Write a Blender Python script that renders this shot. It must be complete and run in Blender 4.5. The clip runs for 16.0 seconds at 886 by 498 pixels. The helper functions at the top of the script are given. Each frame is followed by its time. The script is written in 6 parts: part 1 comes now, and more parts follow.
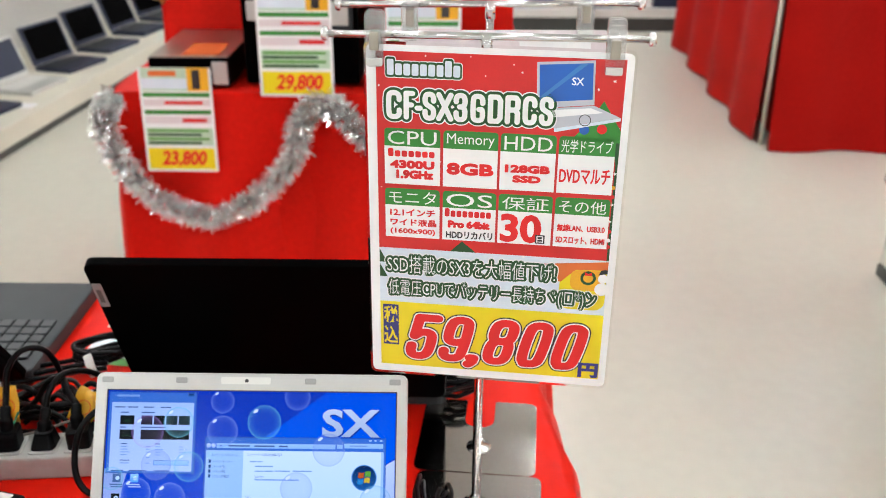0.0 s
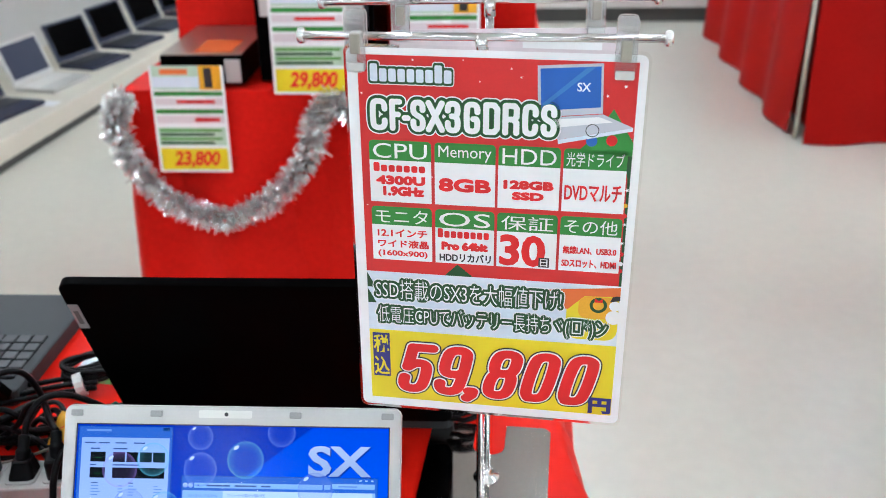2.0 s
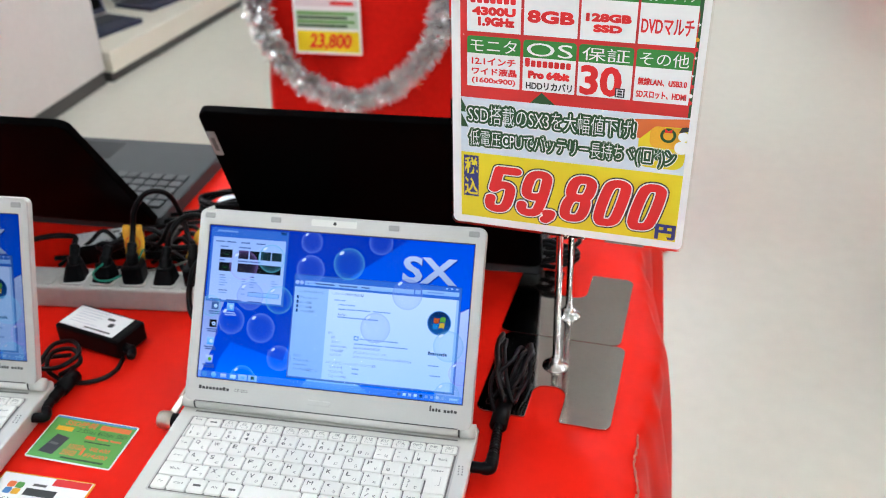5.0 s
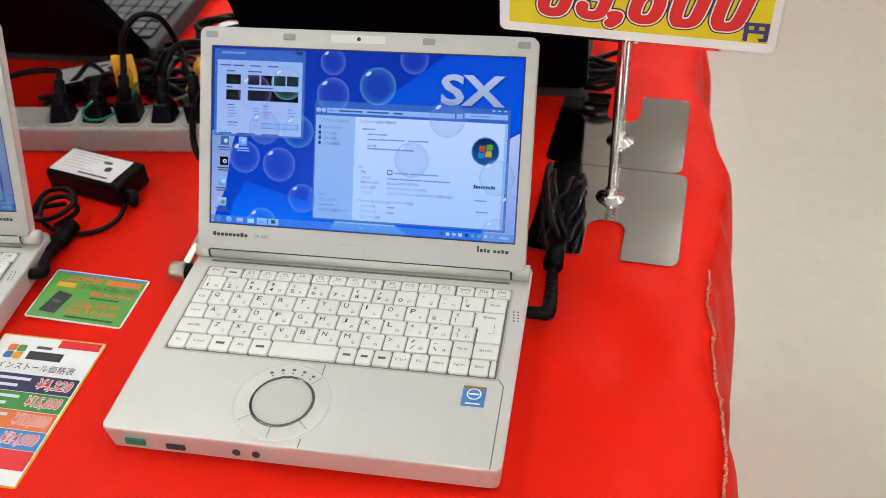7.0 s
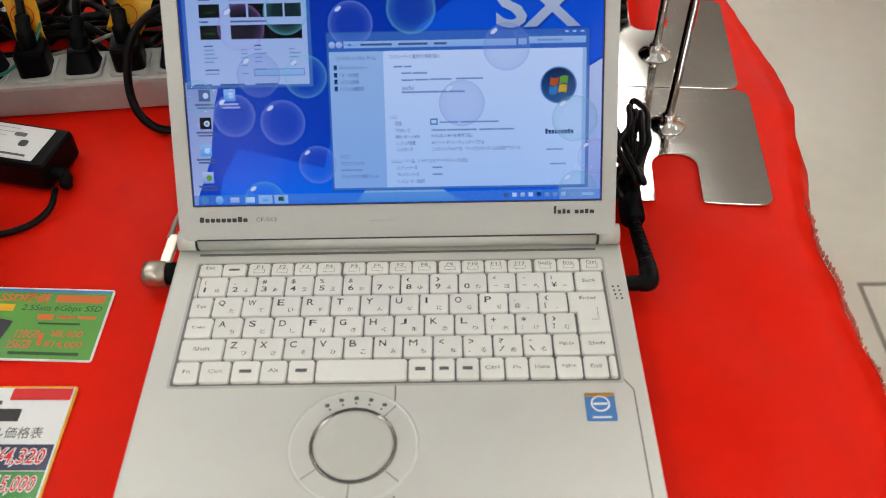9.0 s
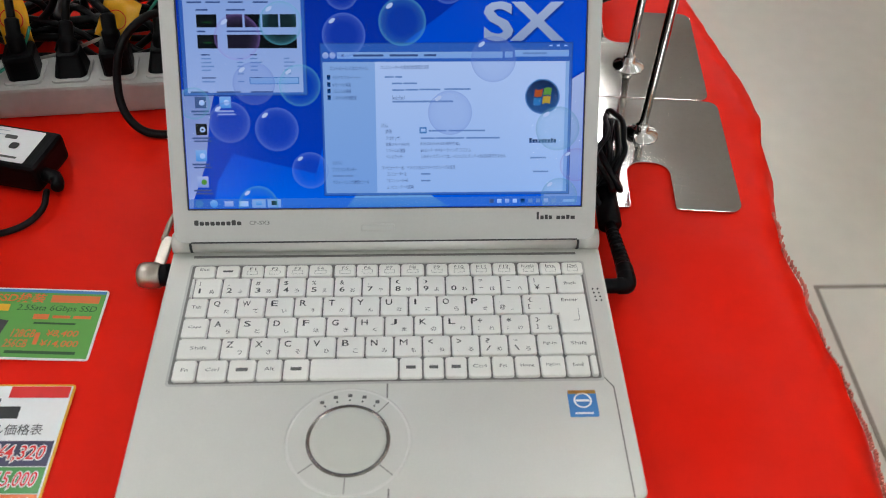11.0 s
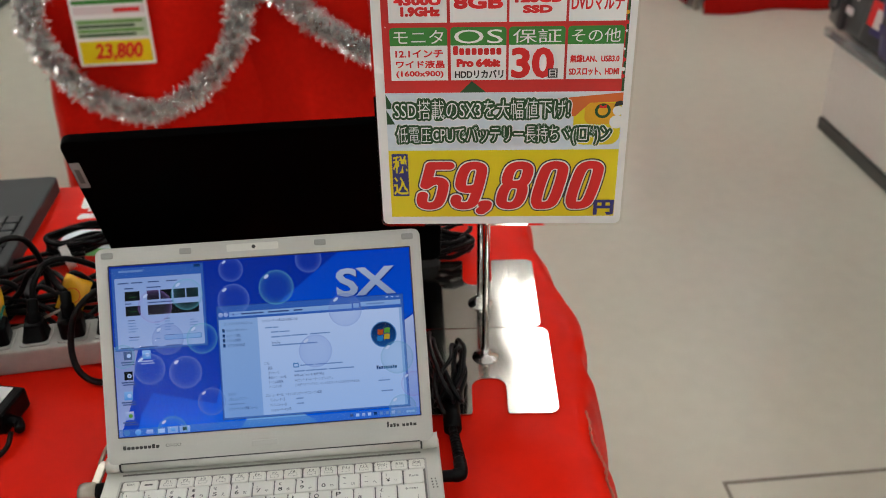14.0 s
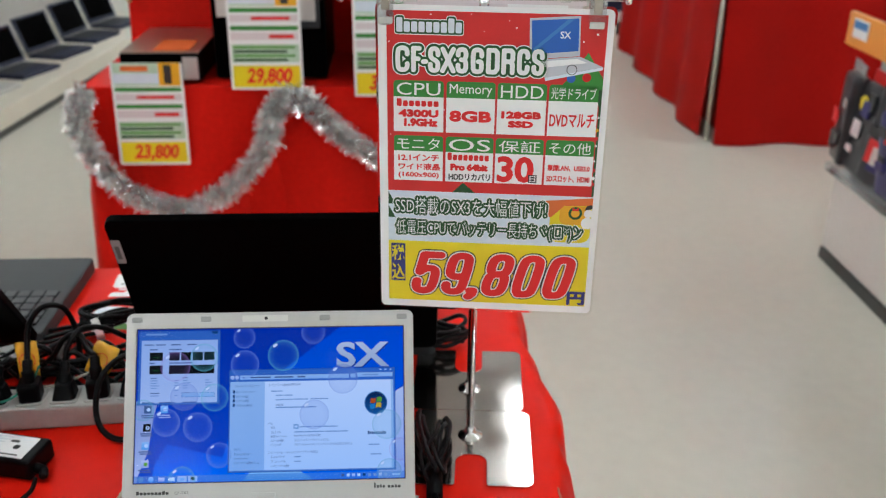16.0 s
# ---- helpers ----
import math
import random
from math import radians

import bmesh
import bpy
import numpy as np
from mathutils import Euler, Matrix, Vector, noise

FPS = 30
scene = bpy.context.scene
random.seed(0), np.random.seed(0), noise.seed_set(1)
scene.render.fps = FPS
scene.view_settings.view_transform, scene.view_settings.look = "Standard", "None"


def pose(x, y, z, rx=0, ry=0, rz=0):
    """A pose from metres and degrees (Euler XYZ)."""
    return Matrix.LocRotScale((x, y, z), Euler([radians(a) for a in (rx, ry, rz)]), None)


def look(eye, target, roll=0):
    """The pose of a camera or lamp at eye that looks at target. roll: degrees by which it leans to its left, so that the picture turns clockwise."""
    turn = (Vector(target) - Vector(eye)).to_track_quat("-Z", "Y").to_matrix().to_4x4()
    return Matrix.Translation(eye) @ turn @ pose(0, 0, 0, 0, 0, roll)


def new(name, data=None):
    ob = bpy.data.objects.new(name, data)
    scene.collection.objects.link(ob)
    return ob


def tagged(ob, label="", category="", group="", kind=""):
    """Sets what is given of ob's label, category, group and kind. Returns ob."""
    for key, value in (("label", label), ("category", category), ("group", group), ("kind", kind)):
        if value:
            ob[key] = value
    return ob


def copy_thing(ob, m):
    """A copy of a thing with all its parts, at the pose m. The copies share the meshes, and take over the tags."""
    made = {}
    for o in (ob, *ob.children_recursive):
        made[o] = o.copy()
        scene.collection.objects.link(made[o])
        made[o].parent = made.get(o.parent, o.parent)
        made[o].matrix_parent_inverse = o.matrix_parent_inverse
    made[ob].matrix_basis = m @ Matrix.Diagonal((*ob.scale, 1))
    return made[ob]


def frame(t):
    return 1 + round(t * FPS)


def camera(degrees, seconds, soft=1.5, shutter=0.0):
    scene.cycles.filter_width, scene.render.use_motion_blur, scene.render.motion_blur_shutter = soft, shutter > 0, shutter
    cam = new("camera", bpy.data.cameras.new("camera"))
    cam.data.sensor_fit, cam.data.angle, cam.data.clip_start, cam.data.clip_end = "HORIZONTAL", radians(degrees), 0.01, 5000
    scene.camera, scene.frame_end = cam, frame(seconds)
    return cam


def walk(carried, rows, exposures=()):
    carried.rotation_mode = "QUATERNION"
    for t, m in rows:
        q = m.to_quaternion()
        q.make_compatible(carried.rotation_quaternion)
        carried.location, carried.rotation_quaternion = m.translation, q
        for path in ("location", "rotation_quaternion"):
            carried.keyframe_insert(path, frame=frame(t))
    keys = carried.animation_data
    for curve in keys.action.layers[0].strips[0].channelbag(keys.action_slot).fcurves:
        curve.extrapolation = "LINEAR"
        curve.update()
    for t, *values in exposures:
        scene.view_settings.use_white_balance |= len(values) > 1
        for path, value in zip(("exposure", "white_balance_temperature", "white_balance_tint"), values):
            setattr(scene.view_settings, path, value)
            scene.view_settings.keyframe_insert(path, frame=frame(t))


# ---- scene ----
cam = camera(50.9, 16.0, soft=0.9)
PATH = [
    (0, (0.187, -0.643, 1.371), (0.162, 1.17, 0.527), 0.2),
    (0.5, (0.204, -0.609, 1.368), (0.155, 1.198, 0.513), -0.4),
    (1, (0.215, -0.581, 1.362), (0.142, 1.224, 0.504), -1.1),
    (1.5, (0.216, -0.568, 1.361), (0.131, 1.236, 0.502), -1.2),
    (2, (0.215, -0.56, 1.36), (0.123, 1.243, 0.501), -0.9),
    (2.5, (0.214, -0.561, 1.359), (0.118, 1.238, 0.491), -0.9),
    (3, (0.214, -0.562, 1.351), (0.088, 1.23, 0.472), -1.4),
    (3.5, (0.213, -0.584, 1.342), (0.042, 1.194, 0.442), -1.2),
    (4, (0.219, -0.614, 1.335), (-0.004, 1.142, 0.404), -1.0),
    (4.5, (0.235, -0.646, 1.337), (-0.043, 1.077, 0.36), -1.2),
    (5, (0.263, -0.672, 1.33), (-0.095, 1.016, 0.319), -1.7),
    (7.3, (0.175, -0.555, 1.23), (-0.148, 0.921, -0.082), -4.4),
    (7.5, (0.149, -0.526, 1.212), (-0.136, 0.944, -0.114), -4.9),
    (8, (0.087, -0.468, 1.174), (-0.086, 0.987, -0.188), -4.9),
    (8.5, (0.056, -0.449, 1.165), (-0.036, 0.972, -0.239), -3.9),
    (9, (0.038, -0.45, 1.175), (0.012, 0.946, -0.256), -1.7),
    (9.5, (0.014, -0.455, 1.187), (0.072, 0.937, -0.248), 1.4),
    (12, (0.026, -0.47, 1.202), (0.092, 0.941, -0.214), 0.9),
    (12.5, (0.033, -0.476, 1.233), (0.141, 1.041, -0.066), 0.3),
    (13, (0.05, -0.507, 1.271), (0.205, 1.091, 0.079), -0.5),
    (13.5, (0.068, -0.574, 1.298), (0.241, 1.032, 0.118), -1.2),
    (14, (0.117, -0.639, 1.324), (0.23, 1.062, 0.279), -1.9),
    (14.5, (0.136, -0.722, 1.36), (0.26, 1.064, 0.469), -0.9),
    (15, (0.14, -0.75, 1.36), (0.254, 1.056, 0.509), 0.1),
    (15.5, (0.139, -0.752, 1.354), (0.233, 1.063, 0.52), 0.2),
    (16, (0.136, -0.755, 1.35), (0.22, 1.065, 0.527), 0.4),
]
walk(cam, [(t, look(eye, target, roll)) for t, eye, target, roll in PATH],
     [(0, 0.72, 5850, 9), (1.5, 0.65, 5450, 8), (2, 0.64, 5300, 8), (3.5, 0.62, 5400, 8), (5, 0.60, 5550, 8), (7.3, 0.36, 6150, 9), (9, 0.12, 6250, 9), (12, -0.15, 5750, 8), (12.5, -0.23, 5850, 8), (14, -0.18, 6200, 8), (15, -0.10, 5750, 7), (15.5, -0.05, 5650, 7), (16, 0.18, 5700, 7)])
# end of the walk
cam.data.dof.use_dof = True
cam.data.dof.focus_distance = 0.72
cam.data.dof.aperture_fstop = 9.0

# ---- world and exposure ----
T = 0.70       # top of the cloth
F = -0.05      # floor
world = bpy.data.worlds.new("world")
scene.world = world
world.use_nodes = True
world.node_tree.nodes["Background"].inputs[0].default_value = (0.9, 0.95, 1.0, 1)
world.node_tree.nodes["Background"].inputs[1].default_value = 0.05

# ---- materials ----


def mat(name, color, rough=0.5, metal=0.0, var=0.0, scale=40.0, bump=0.0, emit=0.0, trans=0.0, coat=0.0, stretch=(1, 1, 1), spec=0.5, stain=0.0, piece=0.0):
    """A node material: base colour with variation at two scales, roughness wear, fine relief."""
    m = bpy.data.materials.new(name)
    m.use_nodes = True
    nt = m.node_tree
    b = nt.nodes["Principled BSDF"]
    b.inputs["Base Color"].default_value = (*color, 1)
    b.inputs["Roughness"].default_value = rough
    b.inputs["Metallic"].default_value = metal
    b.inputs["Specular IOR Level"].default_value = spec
    if trans:
        b.inputs["Transmission Weight"].default_value = trans
        b.inputs["IOR"].default_value = 1.3
    if coat:
        b.inputs["Coat Weight"].default_value = coat
        b.inputs["Coat Roughness"].default_value = 0.08
    if emit:
        b.inputs["Emission Color"].default_value = (*color, 1)
        b.inputs["Emission Strength"].default_value = emit
        b.inputs["Base Color"].default_value = (0.01, 0.01, 0.012, 1)
        return m
    if var or bump or stain or piece:
        co = nt.nodes.new("ShaderNodeTexCoord")
        mp = nt.nodes.new("ShaderNodeMapping")
        mp.inputs["Scale"].default_value = stretch
        nt.links.new(co.outputs["Object"], mp.inputs[0])
        fine = nt.nodes.new("ShaderNodeTexNoise")
        fine.inputs["Scale"].default_value = scale * 8
        fine.inputs["Detail"].default_value = 5
        wide = nt.nodes.new("ShaderNodeTexNoise")
        wide.inputs["Scale"].default_value = scale * 0.35
        wide.inputs["Detail"].default_value = 3
        for n in (fine, wide):
            nt.links.new(mp.outputs[0], n.inputs["Vector"])
        add = nt.nodes.new("ShaderNodeMath")
        add.operation = "ADD"
        nt.links.new(fine.outputs["Fac"], add.inputs[0])
        nt.links.new(wide.outputs["Fac"], add.inputs[1])
        rng = nt.nodes.new("ShaderNodeMapRange")
        rng.inputs["From Min"].default_value, rng.inputs["From Max"].default_value = 0.6, 1.4
        rng.inputs["To Min"].default_value, rng.inputs["To Max"].default_value = 1 - var, 1 + var
        nt.links.new(add.outputs[0], rng.inputs["Value"])
        mul = nt.nodes.new("ShaderNodeVectorMath")
        mul.operation = "SCALE"
        mul.inputs[0].default_value = color
        nt.links.new(rng.outputs[0], mul.inputs["Scale"])
        last = mul.outputs[0]
        if piece:
            info = nt.nodes.new("ShaderNodeObjectInfo")
            pr = nt.nodes.new("ShaderNodeMapRange")
            pr.inputs["To Min"].default_value, pr.inputs["To Max"].default_value = 1 - piece, 1 + piece
            nt.links.new(info.outputs["Random"], pr.inputs["Value"])
            m2 = nt.nodes.new("ShaderNodeVectorMath")
            m2.operation = "SCALE"
            nt.links.new(last, m2.inputs[0])
            nt.links.new(pr.outputs[0], m2.inputs["Scale"])
            last = m2.outputs[0]
        nt.links.new(last, b.inputs["Base Color"])
        if stain:
            rr = nt.nodes.new("ShaderNodeMapRange")
            rr.inputs["From Min"].default_value, rr.inputs["From Max"].default_value = 0.35, 0.65
            rr.inputs["To Min"].default_value, rr.inputs["To Max"].default_value = max(0.02, rough - stain), rough + stain
            nt.links.new(wide.outputs["Fac"], rr.inputs["Value"])
            nt.links.new(rr.outputs[0], b.inputs["Roughness"])
        if bump:
            bp = nt.nodes.new("ShaderNodeBump")
            bp.inputs["Strength"].default_value = bump
            bp.inputs["Distance"].default_value = 0.001
            nt.links.new(fine.outputs["Fac"], bp.inputs["Height"])
            nt.links.new(bp.outputs[0], b.inputs["Normal"])
    return m


M = dict(
    floor=mat("vinyl_floor", (0.62, 0.605, 0.515), 0.30, var=0.05, scale=3, bump=0.008),
    joint=mat("floor_joint", (0.24, 0.215, 0.175), 0.6, var=0.2, scale=60),
    wall=mat("wall_paint", (0.72, 0.72, 0.72), 0.6, var=0.04, scale=4),
    ceil=mat("ceiling_board", (0.52, 0.52, 0.51), 0.8, var=0.05, scale=10, bump=0.1),
    cloth=mat("red_satin_cloth", (0.74, 0.010, 0.001), 0.44, var=0.05, scale=9, bump=0.05, spec=0.10),
    # deep red cloth, with the shading across the aisle worked into the base colour
    curtain=mat("shaded_deep_red_curtain", (0.36, 0.0045, 0.002), 0.55, var=0.12, scale=9, bump=0.12, spec=0.08),
    drape=mat("red_drape_cloth", (0.68, 0.010, 0.003), 0.55, var=0.12, scale=9, bump=0.12, spec=0.1),
    hem=mat("frayed_hem", (0.62, 0.22, 0.16), 0.8, var=0.4, scale=300, bump=0.4),
    silver=mat("silver_plastic", (0.635, 0.63, 0.59), 0.36, metal=0.30, var=0.03, scale=90, bump=0.03, stain=0.06),
    bezel=mat("white_silver_bezel", (0.50, 0.495, 0.475), 0.40, metal=0.35, var=0.03, scale=80, bump=0.03),
    barrel=mat("bright_hinge", (0.70, 0.69, 0.655), 0.38, metal=0.35, var=0.03, scale=90),
    key=mat("white_key_plastic", (0.80, 0.785, 0.735), 0.42, var=0.03, scale=120, bump=0.05, piece=0.03),
    tray=mat("key_gap", (0.17, 0.165, 0.155), 0.6, var=0.1, scale=90),
    ink=mat("grey_ink", (0.035, 0.035, 0.035), 0.6),
    soft_ink=mat("pale_ink", (0.11, 0.11, 0.105), 0.6),
    bumper=mat("bumper_rubber", (0.30, 0.30, 0.29), 0.5, var=0.1, scale=90),
    pad=mat("touchpad", (0.52, 0.52, 0.47), 0.34, var=0.03, scale=120),
    chrome=mat("chrome", (0.78, 0.77, 0.75), 0.10, metal=1, var=0.03, scale=50, stain=0.05),
    darkring=mat("smoked_chrome", (0.22, 0.20, 0.18), 0.15, metal=1),
    steel=mat("polished_steel_plate", (0.54, 0.52, 0.485), 0.10, metal=1, var=0.05, scale=30, stain=0.04, bump=0.004),
    nickel=mat("brushed_nickel", (0.46, 0.42, 0.36), 0.3, metal=0.9, var=0.05, scale=80),
    black=mat("black_gloss_plastic", (0.0014, 0.0013, 0.0013), 0.28, var=0.2, scale=40, spec=0.01),
    rubber=mat("black_rubber", (0.0025, 0.0025, 0.003), 0.36, var=0.25, scale=120, bump=0.06, spec=0.10),
    cord=mat("black_cord", (0.0025, 0.0025, 0.003), 0.34, var=0.2, scale=100, spec=0.14),
    dark=mat("dark_grey_laptop", (0.032, 0.035, 0.037), 0.42, var=0.1, scale=80, bump=0.04, spec=0.2),
    darkkey=mat("dark_keys", (0.035, 0.037, 0.04), 0.45, var=0.1, scale=100, piece=0.1),
    # white plastic; the shade lying on the power strip is mixed into its colour
    strip=mat("shaded_white_plastic", (0.44, 0.435, 0.41), 0.42, var=0.10, scale=14, bump=0.03),
    white=mat("white_plastic", (0.60, 0.595, 0.565), 0.42, var=0.04, scale=50, bump=0.03),
    paper=mat("white_card", (0.88, 0.88, 0.88), 0.35, var=0.02, scale=40, coat=0.12),
    film=mat("clear_laminate", (0.9, 0.9, 0.9), 0.08, trans=1.0),
    clear=mat("clear_plastic", (0.95, 0.95, 0.95), 0.10, trans=0.9),
    red=mat("sign_red", (0.62, 0.020, 0.018), 0.4, var=0.05, scale=60, coat=0.12),
    redink=mat("red_ink", (0.72, 0.012, 0.012), 0.45, coat=0.12),
    green=mat("sign_green", (0.045, 0.25, 0.035), 0.45, coat=0.12),
    dgreen=mat("dark_green_ink", (0.016, 0.08, 0.02), 0.45, coat=0.12),
    yellow=mat("sign_yellow", (0.80, 0.66, 0.003), 0.4, coat=0.12),
    ice=mat("sign_pale_blue", (0.70, 0.77, 0.85), 0.4, var=0.08, scale=30, coat=0.12),
    palegreen=mat("pale_green_print", (0.50, 0.66, 0.50), 0.4, var=0.15, scale=60),
    blue=mat("sign_blue", (0.03, 0.035, 0.20), 0.4, coat=0.12),
    pblue=mat("picture_blue", (0.03, 0.13, 0.52), 0.4, coat=0.12),
    pgrey=mat("picture_grey", (0.55, 0.57, 0.63), 0.4, coat=0.12),
    orange=mat("print_orange", (0.72, 0.16, 0.03), 0.4, coat=0.12),
    navy=mat("print_navy", (0.02, 0.02, 0.07), 0.35, coat=0.12),
    cgreen=mat("print_leaf_green", (0.12, 0.36, 0.06), 0.3, coat=0.6),
    cblue=mat("print_blue", (0.06, 0.22, 0.55), 0.35, coat=0.12),
    pink=mat("pale_pink_card", (0.74, 0.66, 0.68), 0.4, var=0.05, scale=20, coat=0.12),
    tagyellow=mat("yellow_tag", (0.80, 0.42, 0.01), 0.3, var=0.08, scale=90, coat=0.12),
    tin=mat("silver_tinsel", (0.95, 0.95, 0.94), 0.16, metal=1, var=0.2, scale=60),
    gold=mat("brass_gilt", (0.60, 0.36, 0.10), 0.3, metal=1, var=0.1, scale=60),
    teal=mat("green_wire", (0.01, 0.20, 0.13), 0.4),
    cream=mat("cream_shelf", (0.70, 0.66, 0.55), 0.45, var=0.05, scale=12),
    gondola=mat("white_gondola_steel", (0.68, 0.66, 0.62), 0.4, var=0.05, scale=7),
    kick=mat("dark_kick_strip", (0.055, 0.055, 0.05), 0.5, var=0.15, scale=30),
    navyplastic=mat("navy_laptop", (0.018, 0.024, 0.055), 0.4, var=0.1, scale=30),
    purple=mat("purple_pack", (0.035, 0.025, 0.14), 0.35, var=0.3, scale=12, coat=0.12),
    packblue=mat("blue_pack", (0.06, 0.10, 0.36), 0.35, var=0.3, scale=14, coat=0.12),
    packdark=mat("dark_pack", (0.03, 0.03, 0.035), 0.35, var=0.4, scale=16, coat=0.12),
    foil=mat("foil_pack", (0.6, 0.6, 0.62), 0.2, metal=0.8, var=0.2, scale=40),
    rail=mat("orange_rail", (0.80, 0.30, 0.03), 0.4, var=0.06, scale=20),
    tube=mat("lamp_tube", (1.0, 0.97, 0.90), emit=28.0),
)


LEVEL = [0.54]   # brightness of the screen that is being made


def glow(name, color, top=None, alpha=1.0):
    """Light given off by the screen; top: colour at the upper edge, alpha: how much it covers."""
    m = bpy.data.materials.new(name)
    m.use_nodes = True
    nt = m.node_tree
    nt.nodes.remove(nt.nodes["Principled BSDF"])
    em = nt.nodes.new("ShaderNodeEmission")
    em.inputs["Color"].default_value = (*color, 1)
    em.inputs["Strength"].default_value = LEVEL[0]
    if top:
        co = nt.nodes.new("ShaderNodeTexCoord")
        sep = nt.nodes.new("ShaderNodeSeparateXYZ")
        nt.links.new(co.outputs["Generated"], sep.inputs[0])
        mx = nt.nodes.new("ShaderNodeMix")
        mx.data_type = "RGBA"
        mx.inputs[6].default_value = (*color, 1)
        mx.inputs[7].default_value = (*top, 1)
        nt.links.new(sep.outputs["Y"], mx.inputs[0])
        nt.links.new(mx.outputs[2], em.inputs["Color"])
    shade = em.outputs[0]
    if alpha < 1:
        tr = nt.nodes.new("ShaderNodeBsdfTransparent")
        mix = nt.nodes.new("ShaderNodeMixShader")
        mix.inputs[0].default_value = alpha
        nt.links.new(tr.outputs[0], mix.inputs[1])
        nt.links.new(shade, mix.inputs[2])
        shade = mix.outputs[0]
    nt.links.new(shade, nt.nodes["Material Output"].inputs["Surface"])
    return m


def bubble_glow(name, color, core, rim):
    """A drawn soap bubble: faint inside, bright towards the rim, read from the disc's own UV."""
    m = glow(name, color, alpha=0.5)
    nt = m.node_tree
    mix = nt.nodes["Mix Shader"]
    co = nt.nodes.new("ShaderNodeTexCoord")
    ln = nt.nodes.new("ShaderNodeVectorMath")
    ln.operation = "LENGTH"
    nt.links.new(co.outputs["UV"], ln.inputs[0])
    ramp = nt.nodes.new("ShaderNodeValToRGB")
    el = ramp.color_ramp.elements
    el[0].position, el[0].color = 0.55, (core, core, core, 1)
    el[1].position, el[1].color = 1.0, (0, 0, 0, 1)
    for p, c in ((0.84, core + (rim - core) * 0.22), (0.93, core + (rim - core) * 0.6), (0.965, rim)):
        e = el.new(p)
        e.color = (c, c, c, 1)
    nt.links.new(ln.outputs["Value"], ramp.inputs[0])
    nt.links.new(ramp.outputs[0], mix.inputs[0])
    return m


def glass_sheen(name):
    """The screen's own faint gloss over what it shows."""
    m = bpy.data.materials.new(name)
    m.use_nodes = True
    nt = m.node_tree
    nt.nodes.remove(nt.nodes["Principled BSDF"])
    tr = nt.nodes.new("ShaderNodeBsdfTransparent")
    gl = nt.nodes.new("ShaderNodeBsdfGlossy")
    gl.inputs["Roughness"].default_value = 0.16
    mix = nt.nodes.new("ShaderNodeMixShader")
    mix.inputs[0].default_value = 0.010
    nt.links.new(tr.outputs[0], mix.inputs[1])
    nt.links.new(gl.outputs[0], mix.inputs[2])
    nt.links.new(mix.outputs[0], nt.nodes["Material Output"].inputs["Surface"])
    return m


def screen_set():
    return dict(
        deep=glow("screen_deep_blue", (0.002, 0.075, 0.80), (0.006, 0.040, 0.50)),
        mid=glow("screen_mid_blue", (0.004, 0.16, 1.15), (0.006, 0.09, 0.85)),
        mid2=glow("screen_bright_blue", (0.004, 0.20, 1.25), (0.003, 0.11, 0.98)),
        light=glow("screen_light", (0.30, 0.46, 1.05), (0.62, 0.74, 1.15)),
        lilac=glow("screen_lilac", (0.50, 0.62, 1.10), (0.30, 0.40, 0.85)),
        cyan=glow("screen_cyan", (0.10, 0.42, 1.1), (0.35, 0.66, 1.2)),
        win=glow("window_pale", (0.56, 0.82, 1.38), (0.74, 0.93, 1.38), 0.96),
        mon=glow("monitor_pale", (0.54, 0.70, 1.18), (0.44, 0.62, 1.12), 0.94),
        side=glow("window_side", (0.34, 0.60, 1.18), (0.42, 0.66, 1.15), 0.95),
        frame=glow("window_frame", (0.12, 0.34, 1.05), (0.08, 0.26, 0.95), 0.48),
        edge=glow("window_edge", (0.03, 0.10, 0.42), None, 0.8),
        bar=glow("window_text", (0.07, 0.13, 0.36)),
        faint=glow("window_faint_text", (0.22, 0.38, 0.80)),
        graph=glow("window_graph", (0.006, 0.009, 0.012)),
        trace=glow("graph_trace", (0.02, 0.16, 0.03)),
        shine=glow("bubble_shine", (0.75, 0.88, 1.25)),
        task=glow("taskbar", (0.10, 0.32, 1.0), None, 0.55),
        logo=glow("logo_steel", (0.42, 0.52, 0.80), (0.62, 0.72, 1.0)),
        logoshade=glow("logo_shade", (0.01, 0.05, 0.35), None, 0.7),
        orb=glow("orb", (0.02, 0.12, 0.42), (0.004, 0.015, 0.08)),
        orbrim=glow("orb_rim", (0.10, 0.30, 0.75)),
        r=glow("orb_red", (0.55, 0.10, 0.02)), g=glow("orb_green", (0.14, 0.42, 0.05)),
        b=glow("orb_blue", (0.03, 0.25, 0.70)), y=glow("orb_yellow", (0.70, 0.48, 0.04)),
    )


G = screen_set()
B = dict(
    blue=bubble_glow("bubble_blue", (0.30, 0.48, 1.25), 0.03, 0.45),
    green=bubble_glow("bubble_green", (0.22, 0.75, 0.95), 0.03, 0.45),
    pink=bubble_glow("bubble_pink", (0.62, 0.36, 1.10), 0.02, 0.28),
    over=bubble_glow("bubble_over_window", (0.24, 0.36, 0.95), 0.20, 0.42),
    overgreen=bubble_glow("bubble_green_over_window", (0.22, 0.55, 0.80), 0.14, 0.45),
)
SHEEN = glass_sheen("screen_gloss")
# same screen, its falloff at an oblique view put into a weaker glow
LEVEL[0] = 0.24
G_DIM = screen_set()

# ---- building helpers ----


def thing(name, label, category, m=None, group="", kind=""):
    ob = new(name)
    ob.empty_display_size = 0.02
    ob.matrix_world = m or Matrix()
    return tagged(ob, label, category, group, kind)


